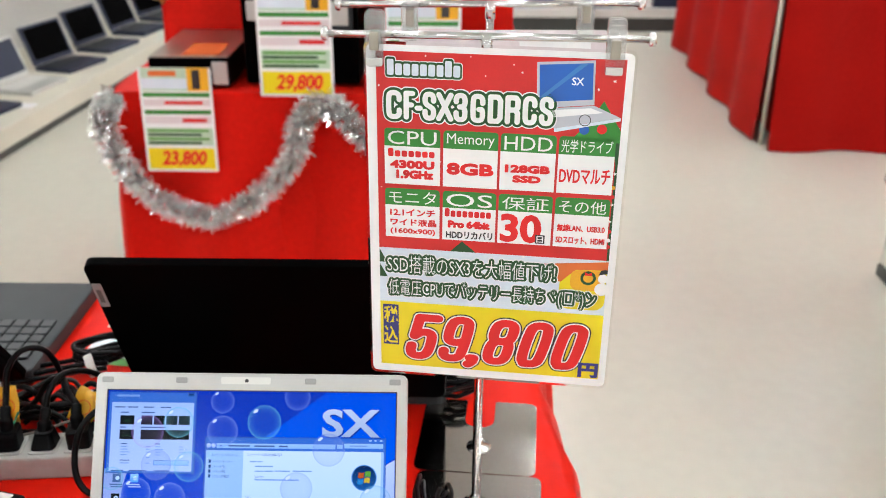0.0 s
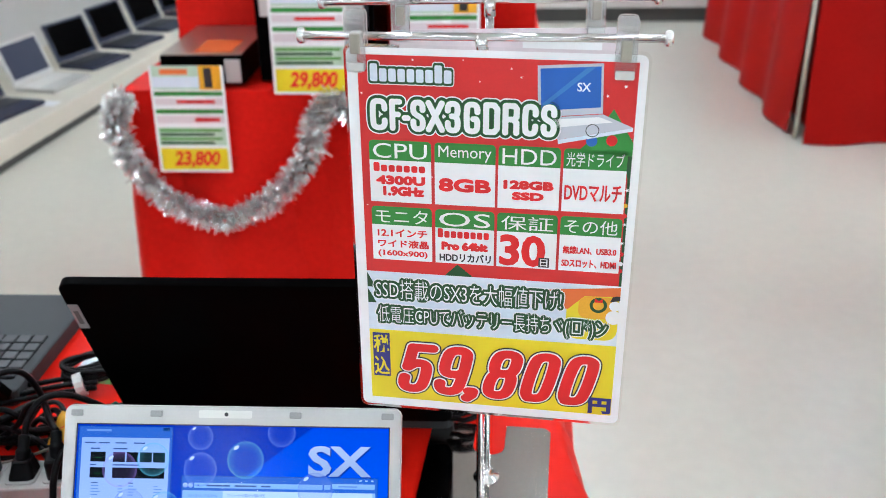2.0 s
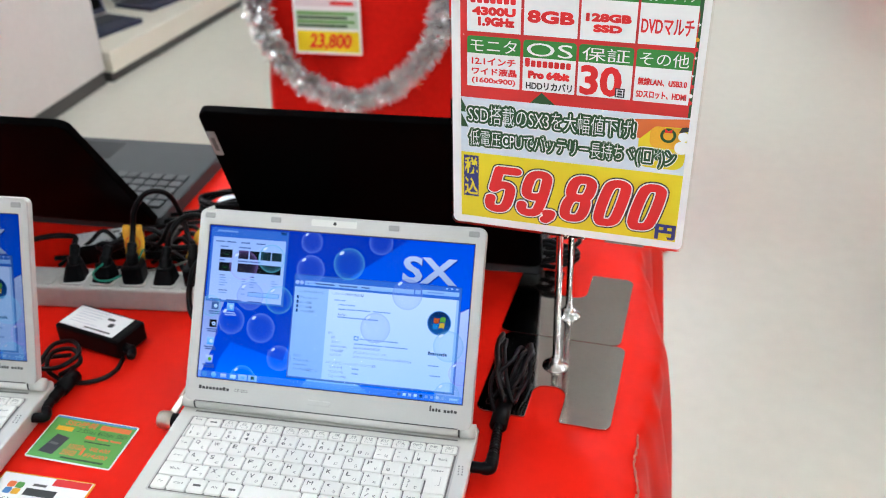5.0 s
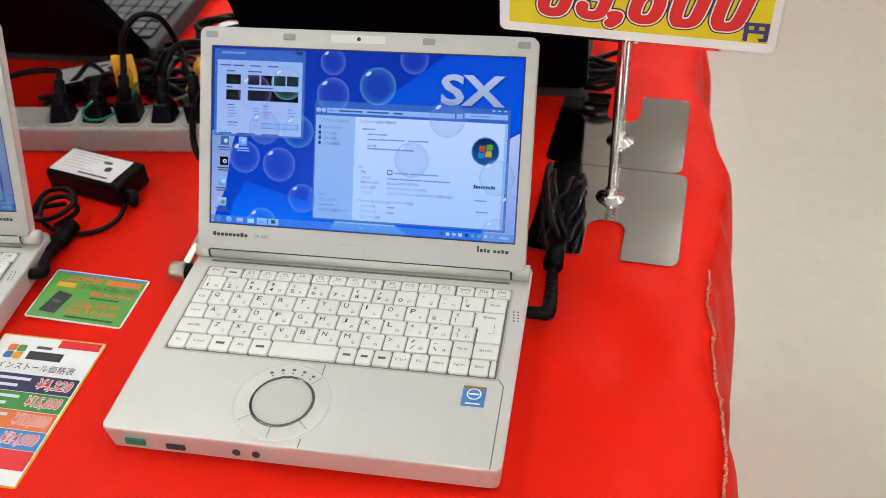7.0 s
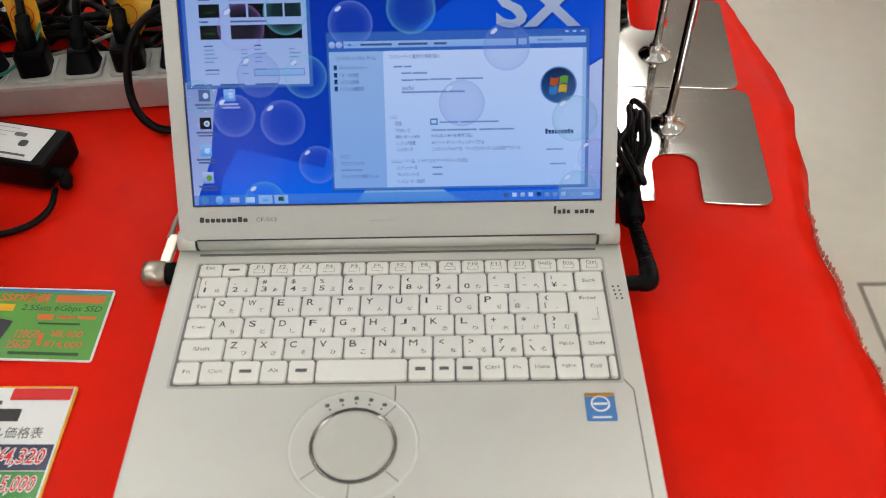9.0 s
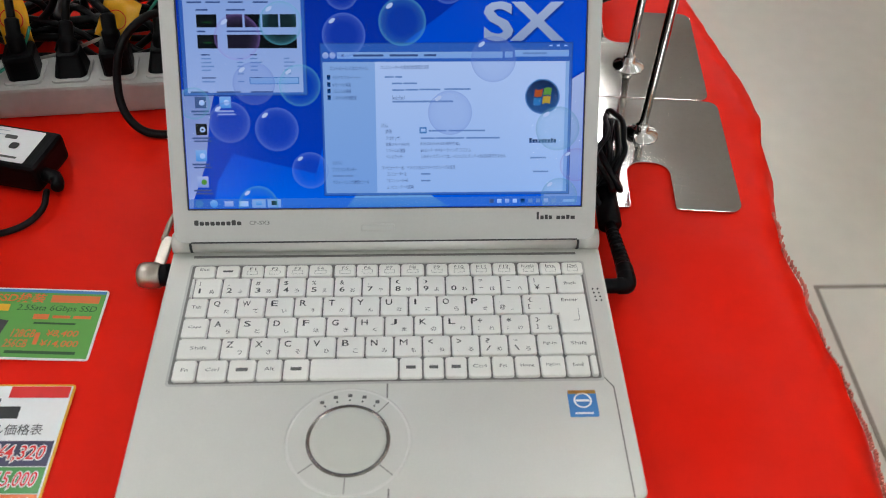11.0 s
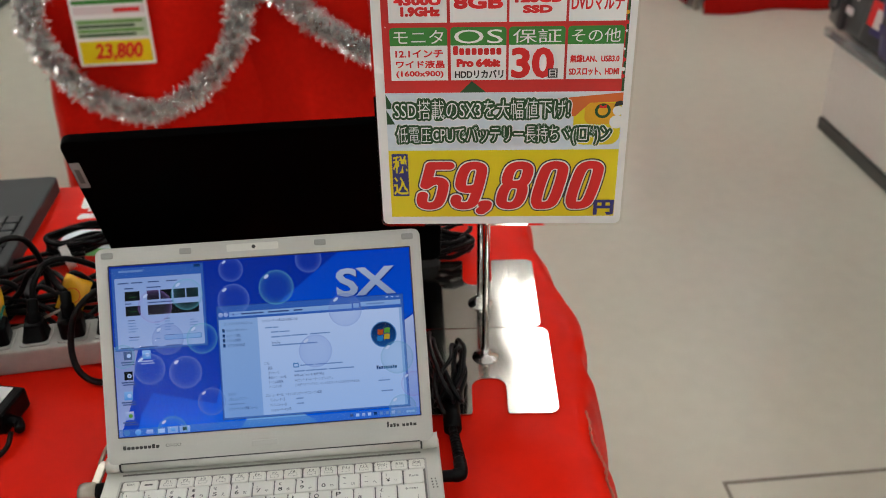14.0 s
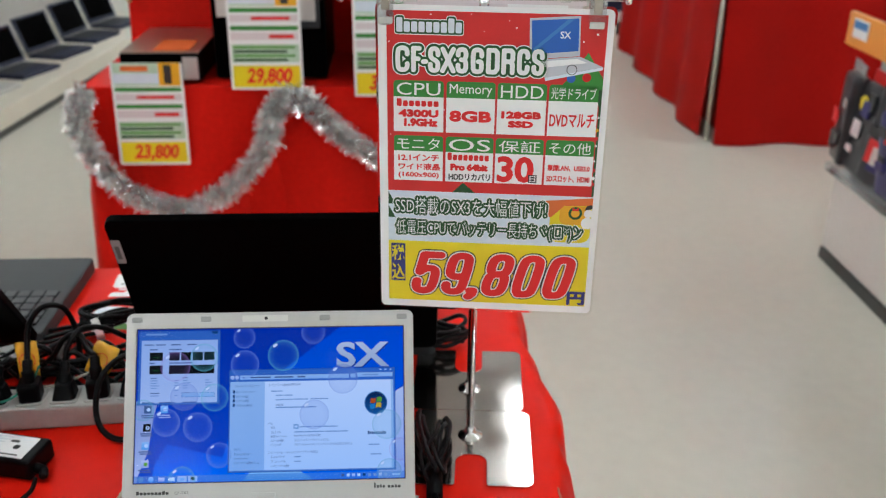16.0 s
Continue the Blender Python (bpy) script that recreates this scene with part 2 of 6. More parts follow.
def part(name, bm, material, parent=None, label="", m=None, smooth=False):
    me = bpy.data.meshes.new(name)
    bmesh.ops.recalc_face_normals(bm, faces=bm.faces)
    if smooth:
        for f in bm.faces:
            f.smooth = True
    bm.to_mesh(me)
    bm.free()
    me.materials.append(material)
    ob = new(name, me)
    if parent:
        ob.parent = parent
    if m:
        ob.matrix_basis = m
    if label:
        ob["label"] = label
    return ob


def share(name, source, parent, m):
    """Another object on the same mesh."""
    ob = new(name, source.data)
    ob.parent = parent
    ob.matrix_basis = m
    return ob


def single(name, bm, material, label, category, m=None, group="", kind="", smooth=False):
    ob = part(name, bm, material, None, label, m, smooth)
    return tagged(ob, label, category, group, kind)


def box(x0, x1, y0, y1, z0, z1, bevel=0.0, seg=2, bm=None):
    own = bmesh.new()
    bmesh.ops.create_cube(own, size=1)
    for v in own.verts:
        v.co = Vector(((x0 + x1) / 2 + v.co.x * (x1 - x0), (y0 + y1) / 2 + v.co.y * (y1 - y0), (z0 + z1) / 2 + v.co.z * (z1 - z0)))
    if bevel:
        bmesh.ops.bevel(own, geom=own.edges[:], offset=bevel, segments=seg, affect="EDGES", profile=0.6)
    return join(bm, own)


def join(bm, own):
    if bm is None:
        return own
    me = bpy.data.meshes.new("t")
    own.to_mesh(me)
    own.free()
    bm.from_mesh(me)
    bpy.data.meshes.remove(me)
    return bm


def rounded(w, h, r, n=5, cx=0.0, cy=0.0):
    pts = []
    for sx, sy, a0 in ((1, 1, 0), (-1, 1, 90), (-1, -1, 180), (1, -1, 270)):
        for i in range(n + 1):
            a = radians(a0 + 90 * i / n)
            pts.append((cx + sx * (w / 2 - r) + r * math.cos(a), cy + sy * (h / 2 - r) + r * math.sin(a)))
    return pts


def prism(pts, z0, z1, bevel=0.0, bm=None):
    own = bmesh.new()
    low = [own.verts.new((x, y, z0)) for x, y in pts]
    f = own.faces.new(low)
    ext = bmesh.ops.extrude_face_region(own, geom=[f])
    for v in ext["geom"]:
        if isinstance(v, bmesh.types.BMVert):
            v.co.z = z1
    if bevel:
        top = [e for e in own.edges if all(abs(v.co.z - z1) < 1e-7 for v in e.verts)]
        bmesh.ops.bevel(own, geom=top, offset=bevel, segments=2, affect="EDGES", profile=0.6)
    return join(bm, own)


def flat(pts, z=0.0, bm=None):
    own = bm if bm is not None else bmesh.new()
    own.faces.new([own.verts.new((x, y, z)) for x, y in pts])
    return own


def rect(x0, y0, x1, y1, z=0.0, bm=None):
    return flat([(x0, y0), (x1, y0), (x1, y1), (x0, y1)], z, bm)


def disc(cx, cy, r, z=0.0, n=32, bm=None, ry=None):
    ry = ry or r
    return flat([(cx + r * math.cos(2 * math.pi * i / n), cy + ry * math.sin(2 * math.pi * i / n)) for i in range(n)], z, bm)


def annulus(cx, cy, r0, r1, z=0.0, n=48, a0=0, a1=360, bm=None):
    own = bm if bm is not None else bmesh.new()
    rows = []
    for i in range(n + 1):
        a = radians(a0 + (a1 - a0) * i / n)
        rows.append([own.verts.new((cx + r * math.cos(a), cy + r * math.sin(a), z)) for r in (r0, r1)])
    for p, q in zip(rows, rows[1:]):
        own.faces.new((p[0], p[1], q[1], q[0]))
    return own


def lathe(profile, n=24, bm=None):
    """A turned form round z from (radius, height) pairs."""
    own = bmesh.new()
    rings = [[own.verts.new((r * math.cos(2 * math.pi * i / n), r * math.sin(2 * math.pi * i / n), z)) for i in range(n)] for r, z in profile]
    for a, b in zip(rings, rings[1:]):
        for i in range(n):
            own.faces.new((a[i], a[(i + 1) % n], b[(i + 1) % n], b[i]))
    own.faces.new(rings[0][::-1])
    own.faces.new(rings[-1])
    return join(bm, own)


def spline(pts, per=8):
    pts = [Vector(p) for p in pts]
    ext = [2 * pts[0] - pts[1]] + pts + [2 * pts[-1] - pts[-2]]
    out = []
    for i in range(1, len(ext) - 2):
        p0, p1, p2, p3 = ext[i - 1:i + 3]
        for k in range(per):
            t = k / per
            out.append(0.5 * (2 * p1 + (p2 - p0) * t + (2 * p0 - 5 * p1 + 4 * p2 - p3) * t * t + (3 * p1 - p0 - 3 * p2 + p3) * t ** 3))
    return out + [pts[-1]]


def tube(pts, r, n=10, per=8, bm=None, radii=None, smooth=True):
    own = bmesh.new()
    line = spline(pts, per) if per > 1 else [Vector(p) for p in pts]
    up = Vector((0.13, 0.21, 0.97)).normalized()
    rings = []
    for i, p in enumerate(line):
        d = (line[min(i + 1, len(line) - 1)] - line[max(i - 1, 0)]).normalized()
        side = d.cross(up)
        side = side.normalized() if side.length > 1e-4 else Vector((1, 0, 0))
        up = side.cross(d).normalized()
        rr = radii[min(int(i / per), len(radii) - 1)] if radii else r
        rings.append([own.verts.new(p + rr * (math.cos(2 * math.pi * k / n) * side + math.sin(2 * math.pi * k / n) * up)) for k in range(n)])
    for a, b in zip(rings, rings[1:]):
        for k in range(n):
            own.faces.new((a[k], a[(k + 1) % n], b[(k + 1) % n], b[k]))
    own.faces.new(rings[0][::-1])
    own.faces.new(rings[-1])
    for f in own.faces:
        f.smooth = smooth
    return join(bm, own)


LETTERING = {}


def text(body, x0, y0, x1, y1, z=0.0, bold=0.0, shear=0.0, bm=None, fine=3):
    """Flat lettering that fills the rectangle; fine: steps along its curves."""
    key = (body, bold, shear, fine)
    if key not in LETTERING:
        cu = bpy.data.curves.new("lettering", "FONT")
        ob = bpy.data.objects.new("lettering", cu)
        scene.collection.objects.link(ob)
        cu.shear = shear
        cu.resolution_u = fine

        def mesh_of():
            bpy.context.view_layer.update()
            return bpy.data.meshes.new_from_object(ob.evaluated_get(bpy.context.evaluated_depsgraph_get()))

        cu.body = body
        me = mesh_of()
        xs = [v.co.x for v in me.vertices]
        ys = [v.co.y for v in me.vertices]
        lx, hx, ly, hy = min(xs), max(xs), min(ys), max(ys)
        if bold:
            bpy.data.meshes.remove(me)
            cu.offset = bold
            me = mesh_of()
        for v in me.vertices:
            v.co = Vector(((v.co.x - lx) / (hx - lx), (v.co.y - ly) / (hy - ly), 0))
        bpy.data.objects.remove(ob)
        bpy.data.curves.remove(cu)
        LETTERING[key] = me
    own = bmesh.new()
    own.from_mesh(LETTERING[key])
    for v in own.verts:
        v.co = Vector((x0 + v.co.x * (x1 - x0), y0 + v.co.y * (y1 - y0), z))
    return join(bm, own)


# centre lines of heavy condensed letters in a unit box, drawn with an elliptical pen
HOOK = [(1, .72), (1, .87), (.8, 1), (.2, 1), (0, .87)]
STROKES = {
    "C": [HOOK + [(0, .13), (.2, 0), (.8, 0), (1, .13), (1, .28)]],
    "G": [HOOK + [(0, .13), (.2, 0), (.8, 0), (1, .10), (1, .46), (.62, .46)]],
    "S": [HOOK + [(0, .68), (.14, .57), (.86, .43), (1, .32), (1, .13), (.8, 0), (.2, 0), (0, .13), (0, .28)]],
    "F": [[(0, 0), (0, 1), (1, 1)], [(0, .52), (.8, .52)]],
    "X": [[(0, 0), (1, 1)], [(0, 1), (1, 0)]],
    "D": [[(0, 0), (0, 1), (.75, 1), (1, .86), (1, .14), (.75, 0), (0, 0)]],
    "R": [[(0, 0), (0, 1), (.8, 1), (1, .9), (1, .6), (.8, .5), (0, .5)], [(.72, .5), (1, .38), (1, 0)]],
    "3": [[(0, .74), (0, .87), (.2, 1), (.8, 1), (1, .87), (1, .64), (.75, .53), (.4, .53)], [(.75, .53), (1, .42), (1, .13), (.8, 0), (.2, 0), (0, .13), (0, .28)]],
    "-": [[(0, .40), (1, .40)]],
    "0": [[(.22, 0), (.78, 0), (1, .13), (1, .87), (.78, 1), (.22, 1), (0, .87), (0, .13), (.22, 0)]],
    "5": [[(1, 1), (.04, 1), (.02, .52)], [(.02, .52), (.3, .63), (.8, .63), (1, .51), (1, .13), (.8, 0), (.2, 0), (0, .13), (0, .27)]],
    "8": [[(.22, .53), (.78, .53), (1, .62), (1, .89), (.78, 1), (.22, 1), (0, .89), (0, .62), (.22, .53)], [(.22, .53), (.78, .53), (1, .43), (1, .12), (.78, 0), (.22, 0), (0, .12), (0, .43), (.22, .53)]],
    "9": [[(1, .50), (.8, .42), (.2, .42), (0, .54), (0, .87), (.2, 1), (.8, 1), (1, .87), (1, .13), (.8, 0), (.2, 0), (0, .11), (0, .19)]],
    ",": [[(.2, .04), (.8, .04), (.75, -.05), (.15, -.13)]],
}


def pen_lettering(glyphs, y0, h, rx, ry, grow, shear=0.0, step=0.00055):
    """One flat outline filled from the distance to the pen's strokes; glyphs: (character, left, width)."""
    segs = []
    for ch, gx, gw in glyphs:
        for line in STROKES[ch]:
            if len(line) > 6 and ch not in "DR":
                for _ in range(2):
                    cut = [line[0]]
                    for (ax, ay), (bx, by) in zip(line, line[1:]):
                        cut += [(ax * 0.75 + bx * 0.25, ay * 0.75 + by * 0.25), (ax * 0.25 + bx * 0.75, ay * 0.25 + by * 0.75)]
                    line = cut + [line[-1]]
            pts = [(gx + rx + u * (gw - 2 * rx), y0 + ry + v * (h - 2 * ry)) for u, v in line]
            pts = [(x + shear * (y - y0), y) for x, y in pts]
            segs += list(zip(pts, pts[1:]))
    segs = np.array(segs)
    px, py = rx + grow, ry + grow
    lo, hi = segs.min((0, 1)) - 1.2 * max(px, py), segs.max((0, 1)) + 1.2 * max(px, py)
    xs, ys = np.arange(lo[0], hi[0], step), np.arange(lo[1], hi[1], step)
    gx, gy = np.meshgrid(xs / px, ys / py)
    best = np.full(gx.shape, 9.0)
    for (ax, ay), (bx, by) in segs:
        ax, bx, ay, by = ax / px, bx / px, ay / py, by / py
        dx, dy = bx - ax, by - ay
        t = np.clip(((gx - ax) * dx + (gy - ay) * dy) / (dx * dx + dy * dy + 1e-12), 0, 1)
        best = np.minimum(best, np.hypot(gx - ax - t * dx, gy - ay - t * dy))
    f = best - 1.0
    bm = bmesh.new()
    made = {}

    def vert(key, x, y):
        if key not in made:
            made[key] = bm.verts.new((x, y, 0))
        return made[key]

    inside = f < 0
    some = inside[:-1, :-1] | inside[1:, :-1] | inside[:-1, 1:] | inside[1:, 1:]
    for j, i in zip(*np.nonzero(some)):
        ring = [(j, i), (j, i + 1), (j + 1, i + 1), (j + 1, i)]
        face = []
        for k in range(4):
            p, q = ring[k], ring[(k + 1) % 4]
            if inside[p]:
                face.append(vert(p, xs[p[1]], ys[p[0]]))
            if inside[p] != inside[q]:
                t = f[p] / (f[p] - f[q])
                face.append(vert((min(p, q), max(p, q)), xs[p[1]] + t * (xs[q[1]] - xs[p[1]]), ys[p[0]] + t * (ys[q[0]] - ys[p[0]])))
        if len(face) > 2:
            bm.faces.new(face)
    return bm


def word_blocks(x0, y0, x1, h, n, tall=(), gap=0.22):
    """A brand name as a row of plain blocks, one to a letter."""
    bm = bmesh.new()
    step = (x1 - x0) / n
    for i in range(n):
        flat(rounded(step * (1 - gap), h * (1.35 if i in tall else 1.0), min(step, h) * 0.25, 3, x0 + step * (i + 0.5 - gap / 2), y0 + h * (0.675 if i in tall else 0.5)), 0.0, bm)
    return bm


def swell(bm, r, n=12):
    """Widens flat lettering all round by r: shifted copies, each a hair above the last."""
    src = bm.copy()
    me = bpy.data.meshes.new("t")
    src.to_mesh(me)
    src.free()
    for k in range(n):
        a = 2 * math.pi * k / n
        me2 = me.copy()
        me2.transform(Matrix.Translation((r * math.cos(a), r * math.sin(a), -0.00001 * (k + 1))))
        bm.from_mesh(me2)
        bpy.data.meshes.remove(me2)
    bpy.data.meshes.remove(me)
    return bm

# ---- the shop: floor, walls, ceiling, lamps ----


def slab(name, x0, x1, y0, y1, z0, z1, material, label, category):
    return single(name, box(x0, x1, y0, y1, z0, z1), material, label, category, kind="structure")


floor = slab("floor", -6.2, 6.2, -8.2, 9.2, F - 0.1, F, M["floor"], "pale beige polished vinyl shop floor", "floor")
slab("wall_north", -6.2, 6.2, 9.2, 9.35, F, 2.9, M["wall"], "plain pale shop wall", "wall")
slab("wall_south", -6.2, 6.2, -8.35, -8.2, F, 2.9, M["wall"], "plain pale shop wall", "wall")
slab("wall_west", -6.35, -6.2, -8.35, 9.35, F, 2.9, M["wall"], "plain pale shop wall", "wall")
slab("wall_east", 6.2, 6.35, -8.35, 9.35, F, 2.9, M["wall"], "plain pale shop wall", "wall")
slab("ceiling", -6.35, 6.35, -8.35, 9.35, 2.9, 3.0, M["ceil"], "white board ceiling of the shop", "ceiling")

# floor access panel: dark joint with a right-angled corner
outlet = thing("floor_outlet", "small grey metal outlet cover set in the floor", "floor outlet", pose(0.985, 0.455, F))
part("cover_plate", prism(rounded(0.075, 0.115, 0.006, 4), 0, 0.004, 0.0015), M["nickel"], outlet)
for dy in (-0.026, 0.026):
    part("socket_cap", prism(rounded(0.036, 0.036, 0.017, 6, 0, dy), 0.0041, 0.0065, 0.001), M["bumper"], outlet)
joint = box(0.741, 0.748, 0.10, 0.645, F - 0.002, F + 0.0015)
box(0.748, 1.35, 0.638, 0.645, F - 0.002, F + 0.0015, bm=joint)
box(1.34, 1.35, 0.10, 0.635, F - 0.002, F + 0.0015, bm=joint)
part("panel_joint", joint, M["joint"], floor, "dark joint round a floor panel")


def ceiling_light(x, y):
    ob = thing("ceiling_light", "long white twin-tube fluorescent light under the ceiling", "ceiling light", pose(x, y, 2.9), "ceiling lights")
    part("housing", box(-0.13, 0.13, -0.64, 0.64, -0.06, 0, 0.01), M["white"], ob)
    for dx in (-0.06, 0.06):
        part("lamp_tube", tube([(dx, -0.6, -0.08), (dx, 0.6, -0.08)], 0.016, n=10, per=1), M["tube"], ob)
    return ob


first = ceiling_light(-3.22, -6.42)
for ix in range(5):
    for iy in range(7):
        if ix or iy:
            copy_thing(first, pose(-3.22 + 2.0 * ix, -6.42 + 2.3 * iy, 2.9))

# ---- the display table with its red cloth ----


def cloth_sheet(x0, x1, y0, y1, top, bottom, bulge, seed, nx=90, ny=150, drop=46, amp=0.0030):
    """Top and hanging east side of a table cloth, folded and slightly creased."""
    bm = bmesh.new()
    rows = []
    for j in range(ny + 1):
        y = y0 + (y1 - y0) * j / ny
        edge = x1 + bulge(y)
        row = []
        for i in range(nx + 1):
            x = x0 + (edge - x0) * i / nx
            z = top + amp * (noise.noise((x * 6, y * 8, seed)) + 0.35 * noise.noise((x * 26, y * 15, seed + 3)) + 0.5 * abs(noise.noise((x * 9 + y * 5, y * 11 - x * 4, seed + 8))))
            near = max(0.0, 1 - (edge - x) / 0.03)
            pull = max(0.0, 1 - (edge - x) / 0.075)
            z += 0.0035 * pull * noise.noise((x * 20, y * 13 + x * 18, seed + 5)) + 0.0018 * pull * math.sin(y * 46 + x * 60)
            calm = min(1.0, max(0.0, (x - 0.165) / 0.04)) * min(1.0, max(0.0, (0.07 - y) / 0.06)) * (1 - near)
            z += calm * (0.012 * noise.noise((x * 10 + y * 5, y * 6, seed + 7)) + 0.010 * abs(noise.noise((x * 18 - y * 9, y * 7 + x * 4, seed + 11))))
            row.append(bm.verts.new((x, y, z - 0.006 * near * near)))
        fold = 0.010 * math.sin(y * 23 + seed) + 0.008 * math.sin(y * 51 + 1.7 + seed)
        for k in range(1, drop + 1):
            s = k / drop
            h = (top - bottom) * s ** 1.15
            out = 0.006 * min(1, s * 20) + fold * min(1, s * 5) + 0.065 * s ** 0.8
            row.append(bm.verts.new((edge + out, y, top - 0.008 - h + 0.008 * s)))
        rows.append(row)
    for a, b in zip(rows, rows[1:]):
        for i in range(len(a) - 1):
            bm.faces.new((a[i], a[i + 1], b[i + 1], b[i]))
    return bm


def edge_shape(y):
    swell = 0.022 * math.exp(-((y - 0.20) / 0.10) ** 2) - 0.004 * math.exp(-((y - 0.04) / 0.05) ** 2)
    return swell + 0.006 * noise.noise((y * 11, 3, 1)) + 0.003 * noise.noise((y * 37, 5, 1))


table = thing("display_table", "folding table under a red cloth", "table")
part("tabletop", box(-1.12, 0.285, -0.29, 0.60, T - 0.035, T - 0.006, 0.004), M["white"], table)
for lx in (-1.05, 0.23):
    for ly in (-0.24, 0.54):
        part("leg", tube([(lx, ly, F), (lx, ly, T - 0.035)], 0.014, per=1), M["nickel"], table)
cloth = thing("table_cloth", "creased red satin cloth draped over the table", "tablecloth")
part("sheet", cloth_sheet(-1.14, 0.300, -0.31, 0.62, T, F + 0.02, edge_shape, 0.3), M["cloth"], cloth, smooth=True)
bm = bmesh.new()
for i, xx in enumerate((-0.308, 0.618)):
    rows = []
    for j in range(121):
        x = -1.14 + 1.44 * j / 120
        fold = 0.010 * math.sin(x * 27 + i) + 0.006 * math.sin(x * 61)
        s = -1 if i == 0 else 1
        rows.append([bm.verts.new((x, xx + s * (0.004 + (fold + 0.03 * k / 6) * min(1, k / 2)), T - 0.002 - (T - F - 0.03) * k / 6)) for k in range(7)])
    for a, b in zip(rows, rows[1:]):
        for k in range(6):
            bm.faces.new((a[k], a[k + 1], b[k + 1], b[k]))
part("side_drop", bm, M["cloth"], cloth, smooth=True)
rng = random.Random(5)
bm = bmesh.new()
for j in range(150):
    y = -0.30 + 0.36 * j / 150
    x = 0.3015 + edge_shape(y) + rng.uniform(-0.0006, 0.0012)
    box(x, x + rng.uniform(0.0010, 0.0020), y, y + 0.0013, T - 0.009, T - 0.0055 + rng.uniform(0, 0.001), bm=bm)
tagged(part("hem", bm, M["hem"], cloth, "pale frayed stitched hem"), kind="stuff")

# ---- the red table behind, with tiers and price cards ----
Y2, Z2 = 1.70, 0.72


def drape(name, line, top, bottom, material, parent, fold=0.012, waves=30, seed=0.0, hang=0.04, label=""):
    """A cloth face that hangs along a plan line, with vertical folds."""
    bm = bmesh.new()
    pts = []
    for (ax, ay), (bx, by) in zip(line, line[1:]):
        n = max(4, int(math.hypot(bx - ax, by - ay) / 0.012))
        d = Vector((bx - ax, by - ay, 0)).normalized()
        for i in range(n + (1 if (bx, by) == line[-1] else 0)):
            pts.append((ax + (bx - ax) * i / n, ay + (by - ay) * i / n, d.y, -d.x))
    s = 0.0
    rows = []
    for i, (x, y, nx, ny) in enumerate(pts):
        s += math.hypot(x - pts[i - 1][0], y - pts[i - 1][1]) if i else 0
        w = fold * (math.sin(s * waves + seed) + 0.6 * noise.noise((s * waves * 0.3, seed, 2)))
        row = []
        for k in range(15):
            t = k / 14
            o = w * min(1, t * 2.2 + 0.05) + hang * t * t
            row.append(bm.verts.new((x + nx * o, y + ny * o, top - (top - bottom) * t)))
        rows.append(row)
    for a, b in zip(rows, rows[1:]):
        for k in range(14):
            bm.faces.new((a[k], a[k + 1], b[k + 1], b[k]))
    return part(name, bm, material, parent, label, smooth=True)


far_table = thing("draped_table", "second display table hidden under red cloth", "table")
part("table_body", box(-0.69, 0.36, Y2 + 0.02, 2.62, F, Z2 - 0.012, 0.005), M["drape"], far_table)
bm = bmesh.new()
rows = []
for j in range(30):
    y = Y2 + 0.95 * j / 29
    rows.append([bm.verts.new((-0.71 + 1.09 * i / 40, y, Z2 + 0.003 * noise.noise((i * 0.3, y * 6, 2)))) for i in range(41)])
for a, b in zip(rows, rows[1:]):
    for i in range(40):
        bm.faces.new((a[i], a[i + 1], b[i + 1], b[i]))
part("top_sheet", bm, M["drape"], far_table, smooth=True)
drape("front_drape", [(-0.71, Y2 + 0.9), (-0.71, Y2), (0.38, Y2), (0.38, Y2 + 0.9)], Z2 + 0.001, F + 0.01, M["drape"], far_table, fold=0.034, waves=17, seed=0.6, hang=0.035)

tier = thing("raised_tier", "red cloth-covered riser on the second table", "riser")
part("riser_box", box(-0.66, 0.34, 2.12, 2.60, Z2 + 0.004, 1.20, 0.012), M["drape"], tier)
drape("riser_drape", [(-0.67, 2.60), (-0.67, 2.10), (0.35, 2.10)], 1.205, Z2 + 0.006, M["drape"], tier, fold=0.010, waves=21, seed=2.0, hang=0.015)

slim = thing("slim_desktop", "slim black desktop computer lying flat on red cloth", "desktop computer", pose(-0.505, 1.90, Z2 + 0.004))
part("case", box(-0.105, 0.105, -0.17, 0.17, 0.004, 0.078, 0.004), M["black"], slim)
part("top_cover", box(-0.103, 0.103, -0.168, 0.168, 0.079, 0.082, 0.001), M["nickel"], slim, "grey metal cover")
part("front_panel", box(0.06, 0.10, -0.176, -0.1705, 0.01, 0.07, 0.002), M["silver"], slim, "silver front panel")
part("leaflet", box(-0.02, 0.075, -0.15, -0.02, 0.0825, 0.0845), M["orange"], slim, "orange printed leaflet")
for fx in (-0.08, 0.08):
    part("foot", box(fx - 0.01, fx + 0.01, -0.14, 0.14, 0, 0.0045), M["rubber"], slim)

tower = thing("desktop_tower", "black tower computer with silver front band", "desktop computer", pose(-0.215, 1.96, Z2 + 0.004))
part("case", box(-0.15, 0.15, -0.20, 0.13, 0.004, 0.37, 0.006), M["black"], tower)
part("drive_bay", box(-0.135, -0.02, -0.2085, -0.2, 0.17, 0.22, 0.003), M["silver"], tower, "silver drive band")
part("drive_bay", box(0.02, 0.135, -0.2085, -0.2, 0.14, 0.24, 0.003), M["dark"], tower)
part("drive_bay", box(0.03, 0.125, -0.2125, -0.2085, 0.16, 0.22, 0.003), M["silver"], tower)
part("power_button", box(-0.10, -0.07, -0.206, -0.2, 0.05, 0.08, 0.003), M["nickel"], tower)
